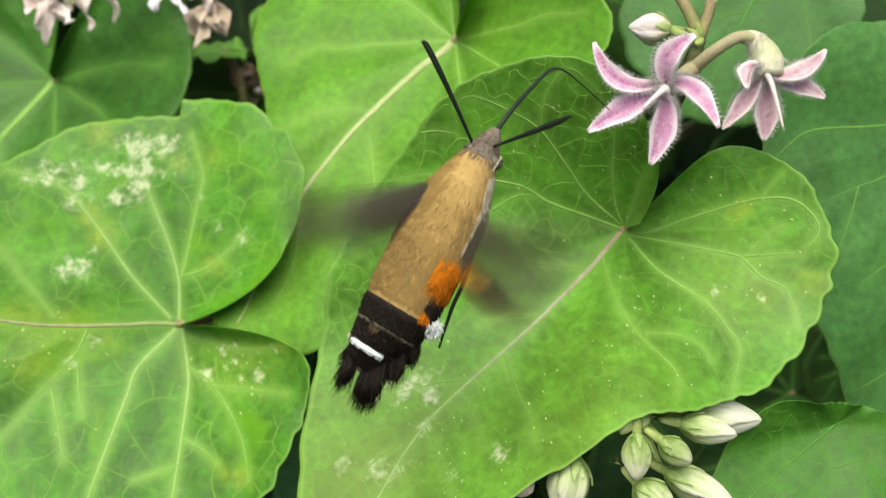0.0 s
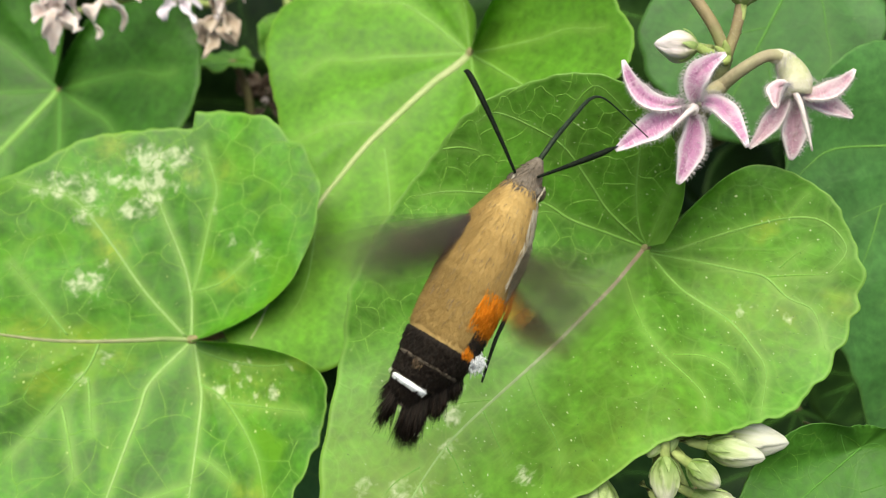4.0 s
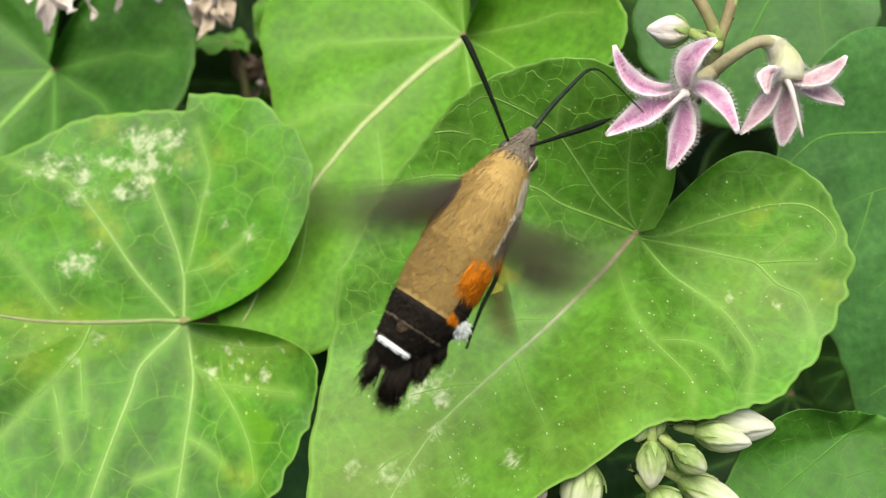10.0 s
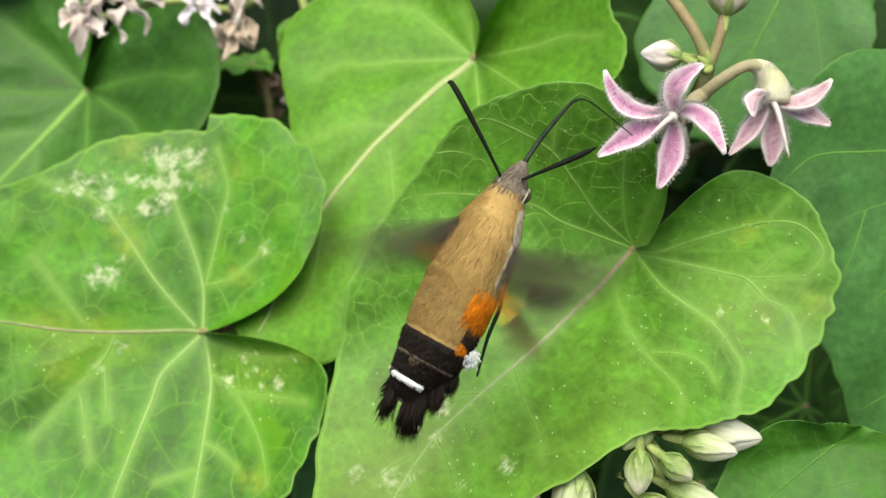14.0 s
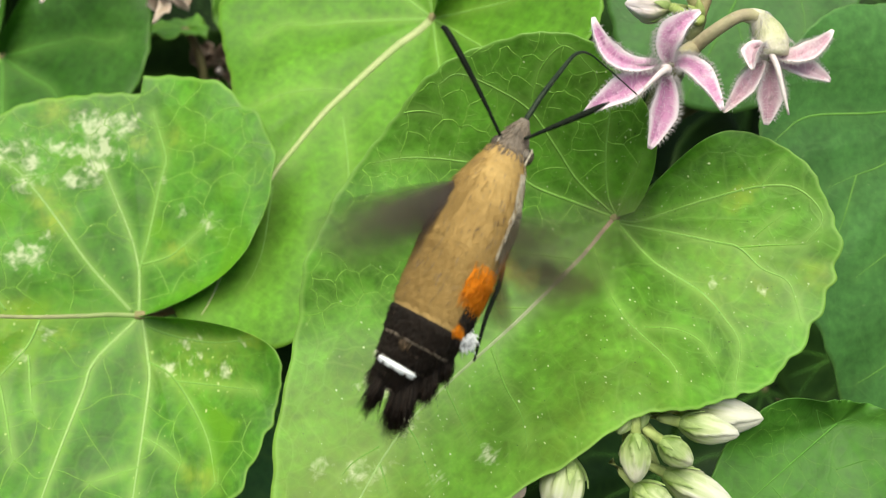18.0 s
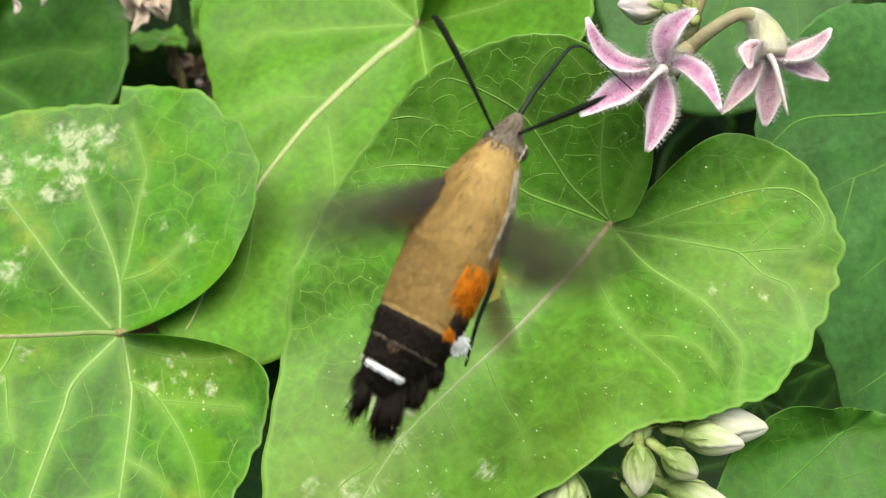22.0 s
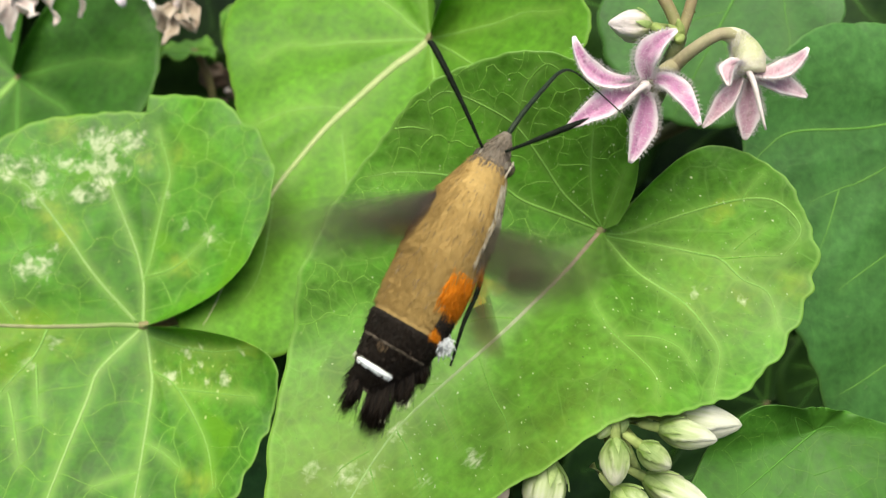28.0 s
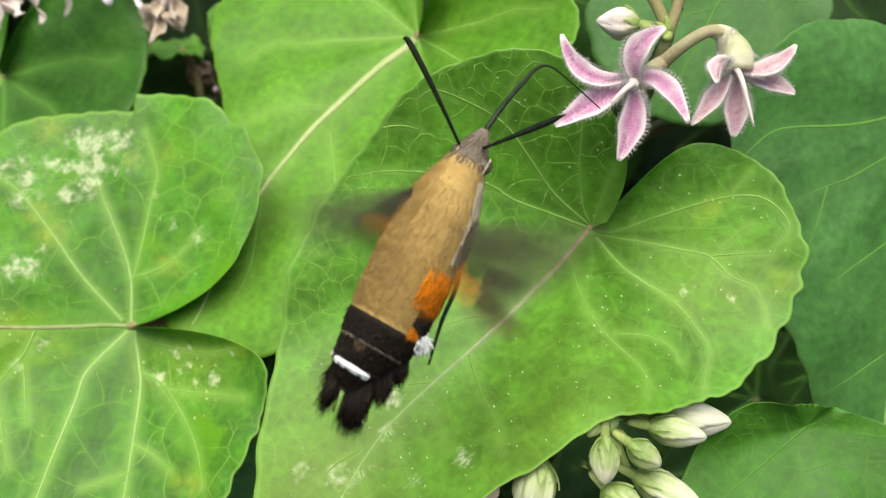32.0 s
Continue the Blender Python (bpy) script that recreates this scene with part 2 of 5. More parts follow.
VEIN_ROSE = rosy_rib("vein_rose")
RIB_DULL = mottled("rib_dull", (0.22, 0.34, 0.10), (0.33, 0.30, 0.18), 90, 0.55)
STALK = mottled("stalk", (0.18, 0.20, 0.07), (0.29, 0.195, 0.125), 110, 0.6)
# Darker copy of the stalk colour: shade painted in for stems behind leaves.
STALK_SHADED = mottled("stalk_shaded", (0.07, 0.11, 0.03), (0.12, 0.11, 0.06), 200, 0.6)
STALK_GREEN = mottled("stalk_green", (0.26, 0.33, 0.10), (0.36, 0.42, 0.15), 220, 0.6)
SCAR_YELLOW = mottled("scar_yellow", (0.30, 0.44, 0.10), (0.42, 0.52, 0.20), 700, 0.6)
SPECK_PALE = mottled("speck_pale", (0.42, 0.54, 0.24), (0.60, 0.68, 0.42), 900, 0.6)
SPECK_DARK = mottled("speck_dark", (0.018, 0.026, 0.01), (0.045, 0.06, 0.02), 900, 0.6)
PETAL = petal_material("petal_pink", (0.20, 0.055, 0.14), (0.52, 0.24, 0.42), (0.76, 0.66, 0.72))
PETAL_DULL = petal_material("petal_dull", (0.18, 0.09, 0.09), (0.50, 0.30, 0.38), (0.74, 0.64, 0.67))
PETAL_FADED = petal_material("petal_faded", (0.42, 0.34, 0.26), (0.62, 0.50, 0.48), (0.76, 0.66, 0.65))
PETAL_WHITE = petal_material("petal_white", (0.45, 0.36, 0.42), (0.64, 0.55, 0.64), (0.72, 0.68, 0.74))
PETAL_DRY = petal_material("petal_dry", (0.18, 0.13, 0.09), (0.36, 0.28, 0.22), (0.54, 0.44, 0.37))
# The dry petals again, with deep shade put into their colours.
PETAL_DRY_SHADED = petal_material("petal_dry_shaded", (0.04, 0.03, 0.02), (0.09, 0.06, 0.045), (0.15, 0.11, 0.085))
PETAL_HAIR = strands("petal_hair", (0.74, 0.68, 0.71), (0.86, 0.83, 0.85), through=0.55)
COLUMN = mottled("column", (0.58, 0.48, 0.50), (0.72, 0.64, 0.65), 600, 0.5)
CALYX = mottled("calyx", (0.42, 0.44, 0.22), (0.64, 0.60, 0.48), 520, 0.6)
STALK_PALE = mottled("stalk_pale", (0.30, 0.31, 0.16), (0.36, 0.28, 0.20), 160, 0.6)


def bud_material(name, base, middle, tip, length):
    """Closed petals: green at the base, paler to the tip, with streaks along them."""
    mat, nodes, links, b = shader(name, 0.5, 0.3)
    tc, xyz = nodes.new("ShaderNodeTexCoord"), nodes.new("ShaderNodeSeparateXYZ")
    links.new(tc.outputs["Object"], xyz.inputs[0])
    far = nodes.new("ShaderNodeMapRange")
    far.inputs["From Max"].default_value = length
    links.new(xyz.outputs[2], far.inputs[0])
    stretch = nodes.new("ShaderNodeVectorMath")
    stretch.operation = "MULTIPLY"
    stretch.inputs[1].default_value = (1500, 1500, 130)
    links.new(tc.outputs["Object"], stretch.inputs[0])
    streak = nodes.new("ShaderNodeTexNoise")
    streak.inputs["Scale"].default_value = 1.0
    links.new(stretch.outputs[0], streak.inputs["Vector"])
    add = nodes.new("ShaderNodeMath")
    add.operation = "MULTIPLY_ADD"
    add.inputs[1].default_value = 0.95
    add.use_clamp = True
    links.new(streak.outputs["Fac"], add.inputs[0])
    off = nodes.new("ShaderNodeMath")
    off.operation = "SUBTRACT"
    off.inputs[1].default_value = 0.47
    links.new(far.outputs[0], off.inputs[0])
    links.new(off.outputs[0], add.inputs[2])
    c = ramp(nodes, links, add.outputs[0], ((0.10, base), (0.5, middle), (0.9, tip)))
    links.new(c.outputs[0], b.inputs["Base Color"])
    bump(nodes, links, b, streak.outputs["Fac"], 0.5, 0.0003)
    b.inputs["Subsurface Weight"].default_value = 0.15
    b.inputs["Subsurface Radius"].default_value = (0.001, 0.001, 0.0007)
    return mat


BUD_GREEN = bud_material("bud_green", (0.13, 0.21, 0.045), (0.29, 0.36, 0.15), (0.50, 0.50, 0.38), 0.0054)
BUD_WHITE = bud_material("bud_white", (0.17, 0.26, 0.06), (0.40, 0.45, 0.25), (0.56, 0.55, 0.48), 0.0064)
BUD_ROSE = bud_material("bud_rose", (0.46, 0.46, 0.28), (0.64, 0.55, 0.55), (0.76, 0.66, 0.69), 0.0050)
SEPAL = mottled("sepal", (0.20, 0.30, 0.09), (0.34, 0.42, 0.17), 300, 0.6)
SOIL = mottled("soil", (0.035, 0.026, 0.018), (0.075, 0.055, 0.038), 30, 0.95, 0.1, 400, 0.002)
DRY = mottled("dry_litter", (0.09, 0.065, 0.05), (0.20, 0.15, 0.12), 120, 0.9, 0.1)
OCHRE_SKIN = mottled("ochre_skin", (0.36, 0.235, 0.092), (0.43, 0.285, 0.112), 260, 0.8, 0.15)
OCHRE_FUR = strands("ochre_fur", (0.39, 0.255, 0.098), (0.45, 0.298, 0.116), 0.95, 0.03)
GREY_FUR = strands("grey_fur", (0.085, 0.065, 0.05), (0.24, 0.19, 0.15))
GREY_SKIN = mottled("grey_skin", (0.09, 0.072, 0.058), (0.18, 0.145, 0.12), 500, 0.7)
TAN_FUR = strands("tan_fur", (0.15, 0.10, 0.06), (0.30, 0.20, 0.12))
PALE_FUR = strands("pale_fur", (0.42, 0.36, 0.28), (0.62, 0.56, 0.46))
DARK_SKIN = mottled("dark_skin", (0.009, 0.006, 0.004), (0.020, 0.012, 0.009), 400, 0.7, 0.25)
DARK_FUR = strands("dark_fur", (0.006, 0.004, 0.003), (0.028, 0.018, 0.013))
ORANGE_FUR = strands("orange_fur", (0.66, 0.19, 0.014), (0.76, 0.26, 0.024), 0.9, 0.05)
WHITE_FUR = strands("white_fur", (0.70, 0.72, 0.76), (0.85, 0.86, 0.90))
CREAM_FUR = strands("cream_fur", (0.62, 0.60, 0.45), (0.78, 0.76, 0.60))
HORN = mottled("horn", (0.004, 0.007, 0.004), (0.010, 0.014, 0.009), 900, 0.6, 0.1)
HORN_GREY = mottled("horn_grey", (0.010, 0.020, 0.011), (0.025, 0.038, 0.022), 700, 0.45, 0.2)
EYE = mottled("eye", (0.035, 0.026, 0.020), (0.10, 0.075, 0.055), 1500, 0.25, 0.6)
WING_BROWN = wing_material("wing_brown", (0.020, 0.013, 0.010), (0.046, 0.031, 0.023), 0.54)
WING_VEIL = wing_material("wing_veil", (0.022, 0.018, 0.010), (0.050, 0.040, 0.022), 0.34)
WING_AMBER = wing_material("wing_amber", (0.24, 0.09, 0.012), (0.36, 0.14, 0.02), 0.22)
WING_ORANGE = wing_material("wing_orange", (0.42, 0.13, 0.010), (0.60, 0.22, 0.02), 0.55)
WING_RIM = wing_material("wing_rim", (0.050, 0.030, 0.018), (0.11, 0.062, 0.030), 0.9)


# ---- building blocks ----
def solid(verts, faces, material, name="mesh", smooth=True, uvs=None):
    me = bpy.data.meshes.new(name)
    me.from_pydata([tuple(v) for v in verts], [], [tuple(f) for f in faces])
    me.materials.append(material)
    if smooth:
        me.polygons.foreach_set("use_smooth", [True] * len(me.polygons))
    if uvs is not None:
        layer = me.uv_layers.new(name="UVMap")
        index = np.empty(len(me.loops), dtype=np.int32)
        me.loops.foreach_get("vertex_index", index)
        layer.data.foreach_set("uv", np.asarray(uvs, dtype=np.float32)[index].ravel())
    me.update()
    return me


def part(name, shape, material, parent, label="", kind="", uvs=None, veins=None, marks=None, sere=None):
    """One mesh under a thing or under a part; shape: vertices in millimetres, and faces."""
    verts, faces = shape
    ob = new(name, solid(np.asarray(verts, dtype=float) * MM, faces, material, name, uvs=uvs))
    ob.parent = parent
    if veins is not None:
        ob.data.attributes.new("vein", "FLOAT", "POINT").data.foreach_set("value", np.asarray(veins, dtype=np.float32))
    if marks is not None:
        ob.data.attributes.new("scar", "FLOAT", "POINT").data.foreach_set("value", np.asarray(marks, dtype=np.float32))
    if sere is not None:
        ob.data.attributes.new("sere", "FLOAT", "POINT").data.foreach_set("value", np.asarray(sere, dtype=np.float32))
    return tagged(ob, label, kind=kind)


def thing(name, m, label, category, group="", kind=""):
    ob = new(name)
    ob.empty_display_size = 0.005
    ob.matrix_basis = m
    return tagged(ob, label, category, group, kind)


def joined(shapes):
    verts, faces, n = [], [], 0
    for v, f in shapes:
        verts.append(np.asarray(v, dtype=float))
        faces += [tuple(i + n for i in q) for q in f]
        n += len(v)
    return np.concatenate(verts), faces


def smooth_line(points, count):
    """A soft curve through the points (Catmull-Rom)."""
    p = np.asarray(points, dtype=float)
    p = np.vstack([2 * p[0] - p[1], p, 2 * p[-1] - p[-2]])
    out = []
    for u in np.linspace(0, len(p) - 3, count):
        i = min(int(u), len(p) - 4)
        f = u - i
        a, b, c, d = p[i:i + 4]
        out.append(0.5 * (2 * b + (c - a) * f + (2 * a - 5 * b + 4 * c - d) * f * f + (3 * b - a - 3 * c + d) * f ** 3))
    return np.array(out)


def tube(points, radii, sides=8, flat=1.0, up=(0, 0, 1)):
    """A closed tube along the points."""
    p = np.asarray(points, dtype=float)
    radii = np.interp(np.linspace(0, 1, len(p)), np.linspace(0, 1, len(radii)), radii)
    way = np.gradient(p, axis=0)
    way /= np.linalg.norm(way, axis=1)[:, None] + 1e-12
    up = np.asarray(up, dtype=float)
    across = np.cross(way, up)
    bad = np.linalg.norm(across, axis=1) < 1e-3
    across[bad] = np.cross(way[bad], (0.3, 1, 0.2))
    across /= np.linalg.norm(across, axis=1)[:, None]
    over = np.cross(across, way)
    a = np.linspace(0, 2 * np.pi, sides, endpoint=False)
    ring = np.cos(a)[None, :, None] * across[:, None] + flat * np.sin(a)[None, :, None] * over[:, None]
    v = (p[:, None] + radii[:, None, None] * ring).reshape(-1, 3)
    n = len(p)
    f = [(i * sides + k, i * sides + (k + 1) % sides, (i + 1) * sides + (k + 1) % sides, (i + 1) * sides + k) for i in range(n - 1) for k in range(sides)]
    f.append(tuple(range(sides))[::-1])
    f.append(tuple(range((n - 1) * sides, n * sides)))
    return v, f


def hair(roots, ways, lengths, width, droop=None):
    """Fine three-sided tapering strands."""
    roots, ways = np.asarray(roots, dtype=float), np.asarray(ways, dtype=float)
    ways = ways / (np.linalg.norm(ways, axis=1)[:, None] + 1e-12)
    n = len(roots)
    side = np.cross(ways, np.random.normal(size=(n, 3)))
    side /= np.linalg.norm(side, axis=1)[:, None] + 1e-12
    other = np.cross(ways, side)
    lengths = np.broadcast_to(np.asarray(lengths, dtype=float), (n,))[:, None]
    bend = 0 if droop is None else np.asarray(droop, dtype=float)[None] * lengths
    rows = []
    for at, w in ((0, 1.0), (0.55, 0.75)):
        c = roots + ways * lengths * at + bend * at ** 2
        for k in range(3):
            a = 2 * np.pi * k / 3
            rows.append(c + width * w * (np.cos(a) * side + np.sin(a) * other))
    rows.append(roots + ways * lengths + bend)
    v = np.stack(rows, 1).reshape(-1, 3)
    f = []
    for i in range(n):
        b = 7 * i
        for k in range(3):
            j = (k + 1) % 3
            f.append((b + k, b + j, b + 3 + j, b + 3 + k))
            f.append((b + 3 + k, b + 3 + j, b + 6))
    return v, f


# ---- leaves ----
def round_curve(values, theta):
    """A smooth closed curve through values given at even turns from 0."""
    v = np.asarray(values, dtype=float)
    n = len(v)
    u = (np.asarray(theta) / (2 * np.pi) * n) % n
    i = np.floor(u).astype(int)
    f = u - i
    a, b, c, d = (v[(i + k) % n] for k in (-1, 0, 1, 2))
    return 0.5 * (2 * b + (c - a) * f + (2 * a - 5 * b + 4 * c - d) * f * f + (3 * b - a - 3 * c + d) * f ** 3)


class Blade:
    """The form of one heart-shaped leaf: from its stalk's joint, the reach and the rise of the margin all round, from the tip clockwise; mm."""

    def __init__(self, radii, rims, sinus, notch=7.0, power=1.1, wave=0.5, seed=0, bulge=0.35, step=None):
        self.radii, self.rims, self.sinus = radii, rims, radians(sinus)
        self.step = step
        self.notch, self.power, self.wave, self.seed, self.bulge = radians(notch), power, wave, seed, bulge

    def even(self, th):
        """The reach of the margin without its small teeth and tears."""
        r = np.maximum(round_curve(self.radii, th), 1.5)
        off = np.abs((th - self.sinus + np.pi) % (2 * np.pi) - np.pi)
        return r * (0.05 + 0.95 * (1 - np.exp(-(off / self.notch) ** 2)))

    def reach(self, th):
        r, s = self.even(th), self.seed
        if self.step:
            # a tear: the margin falls back on one side of it
            off = radians(self.step[0]) - np.arctan2(np.sin(th), np.cos(th))
            r = r * (1 - self.step[1] * np.where(off > 0, np.exp(-(off / 0.3) ** 2), 0))
        return r * (1 + 0.008 * np.sin(11 * th + 2 * np.sin(3 * th + s)) + 0.006 * np.sin(27 * th + 3 * np.sin(4 * th + 2 * s)) * (1 + np.sin(3 * th + s)) + 0.003 * np.sin(61 * th + 0.7 * s) - 0.012 * np.clip(np.sin(23 * th + 4 * np.sin(2 * th + s)) * np.sin(7 * th + s) - 0.72, 0, 1) * 2.0)

    def rise(self, th, s):
        k = self.seed
        edge = np.sin(5 * th + k) * s ** 4 + 0.6 * np.sin(9 * th + 2 * k) * s ** 7 + 0.4 * np.sin(19 * th + k + 2 * np.sin(3 * th)) * s ** 16
        return round_curve(self.rims, th) * (s * self.reach(th) / self.even(th)) ** self.power + self.wave * edge

    def soft(self, x, y, near, s):
        """The blade swells a little between its veins and is never quite even."""
        k = self.seed
        uneven = np.array([1.3 * noise.noise((a * 0.09, b * 0.09, k)) + 0.7 * noise.noise((a * 0.28, b * 0.28, k + 9)) for a, b in zip(np.ravel(x), np.ravel(y))]).reshape(np.shape(x))
        return (self.bulge * (1 - np.exp(-near / 14.0)) * np.minimum(s / 0.4, 1) + 0.6 * self.bulge * uneven * (1 - np.exp(-near / 9.0))) * (1 - s ** 8)

    def z(self, x, y):
        th = np.arctan2(x, y)
        s = np.hypot(x, y) / self.reach(th)
        return self.rise(th, np.minimum(s, 1.0))


def leaf_veins(b, angles, ribs):
    """Lines of the side veins on a blade, each from the joint or from the midrib to near the margin, in order round each side."""
    lines = []
    wob = np.random.default_rng(b.seed + 40)
    for a in sorted(angles):
        th = radians(a)
        end = (0.80 + 0.10 * wob.random()) * b.reach(np.array([th]))[0]
        bow = (-0.16 if a > 0 else 0.16) * (1 if abs(a) < 120 else 0.4) * wob.uniform(0.7, 1.3)
        u = np.linspace(0.01, 1, 60)
        t = th - bow * np.sin(np.pi * u) * 0.5 + bow * u ** 1.5 * 0.6 + (0.05 * np.sin(6 * u + wob.uniform(0, 6)) + 0.02 * np.sin(17 * u + wob.uniform(0, 6))) * u
        lines.append((abs(a), 1 if a > 0 else -1, np.stack([np.sin(t) * end * u, np.cos(t) * end * u], 1)))
    tip = b.reach(np.array([0.0]))[0]
    for f, side in ribs:
        y0 = f * tip
        u = np.linspace(0, 1, 40)
        ways = radians(56 - 22 * f) - 0.55 * u ** 1.5 + 0.08 * np.sin(6 * u + wob.uniform(0, 6))
        p = np.cumsum(np.stack([side * np.sin(ways), np.cos(ways)], 1), 0) * 0.3
        for grow in np.linspace(1, 5, 60):
            q = p[-1] * grow + (0, y0)
            if np.hypot(*q) > 0.85 * b.reach(np.arctan2(q[:1], q[1:]))[0]:
                break
        lines.append((-f, side, p * grow + (0, y0)))
    # from the tip round to the lobes on each side
    return [line for side in (-1, 1) for _, s, line in sorted(lines, key=lambda e: e[0]) if s == side]


def crosses(p, q, path):
    """Whether the line from p to q cuts a path."""
    a, c = path[:-1], path[1:]
    turn = lambda o, u, w: (u[..., 0] - o[..., 0]) * (w[..., 1] - o[..., 1]) - (u[..., 1] - o[..., 1]) * (w[..., 0] - o[..., 0])
    return bool(((turn(a, c, p[None]) * turn(a, c, q[None]) < 0) & (turn(p[None], q[None], a) * turn(p[None], q[None], c) < 0)).any())


def net_veins(b, paths, low, high, gap, rng):
    """A net of thin links that fills the blade between its veins with uneven cells: (line, weight)."""
    sites = []
    for _ in range(9000):
        th = radians(rng.uniform(low - 12, high + 12))
        r = 1.12 * b.reach(np.array([th]))[0] * math.sqrt(rng.random())
        p = np.array([r * math.sin(th), r * math.cos(th)])
        if all(((p - q) ** 2).sum() > (gap * 0.82) ** 2 for q in sites):
            sites.append(p)
    sites = np.array(sites)
    n = len(sites)
    tri = np.array([t for t in itertools.combinations(range(n), 3)])
    a, c, d = sites[tri[:, 0]], sites[tri[:, 1]], sites[tri[:, 2]]
    near = (((a - c) ** 2).sum(1) < 9 * gap ** 2) & (((a - d) ** 2).sum(1) < 9 * gap ** 2) & (((c - d) ** 2).sum(1) < 9 * gap ** 2)
    tri, a, c, d = tri[near], a[near], c[near], d[near]
    c, d = c - a, d - a
    det = 2 * (c[:, 0] * d[:, 1] - c[:, 1] * d[:, 0])
    det = np.where(np.abs(det) < 1e-6, 1e-6, det)
    cc, dd = (c ** 2).sum(1), (d ** 2).sum(1)
    mid = np.stack([(d[:, 1] * cc - c[:, 1] * dd) / det, (c[:, 0] * dd - d[:, 0] * cc) / det], 1)
    rad = (mid ** 2).sum(1)
    mid = mid + a
    free = np.array([((sites - m) ** 2).sum(1).min() > r2 - 1e-6 for m, r2 in zip(mid, rad)])
    tri, mid = tri[free], mid[free]
    split = functools.lru_cache(None)(lambda i, k: any(crosses(sites[i], sites[k], path) for path in paths))
    spots = np.concatenate(paths)
    pairs = collections.defaultdict(list)
    for t, (i, k, m) in enumerate(tri):
        if split(i, k) or split(i, m) or split(k, m):
            d2 = ((spots - mid[t]) ** 2).sum(1)
            if d2.min() < (0.9 * gap) ** 2:
                mid[t] = spots[d2.argmin()]
        for e in ((i, k), (i, m), (k, m)):
            pairs[e].append(t)
    out = []
    for (i, k), ts in pairs.items():
        if len(ts) != 2 or split(i, k):
            continue
        p, q = mid[ts[0]], mid[ts[1]]
        long = np.hypot(*(q - p))
        if long < 0.3 or long > 2.2 * gap:
            continue
        u = np.linspace(0, 1, max(int(long / 0.35), 5))
        side = np.array([-(q - p)[1], (q - p)[0]])
        line = p + u[:, None] * (q - p) + (rng.normal(0, 0.09) * np.sin(np.pi * u) + rng.normal(0, 0.04) * np.sin(2 * np.pi * u))[:, None] * side
        out.append((line, rng.uniform(0.7, 1.1)))
        if rng.random() < 0.45:
            m = len(u) // 2
            way = (sites[i] if rng.random() < 0.5 else sites[k]) - line[m]
            w = np.linspace(0, rng.uniform(0.5, 0.95), 8)
            turned = np.array([-way[1], way[0]])
            out.append((line[m] + w[:, None] * way + (rng.normal(0, 0.25) * w ** 2)[:, None] * turned, 0.5))
    keep = []
    for p, w in out:
        th = np.arctan2(p[:, 0], p[:, 1])
        ok = (np.hypot(p[:, 0], p[:, 1]) < 0.992 * b.reach(th)) & (th > radians(low)) & (th < radians(high))
        if ok.sum() >= 4 and ok[:1].any() + ok[-1:].any():
            keep.append((p[ok], w))
    return keep


def strip(surface, line, widths, lift=0.03, thick=0.14):
    """A low rounded rib lying on the blade along a line."""
    p = np.asarray(line, dtype=float)
    return tube(np.column_stack([p, surface(p[:, 0], p[:, 1]) + lift]), np.asarray(widths) / 2, 6, thick)


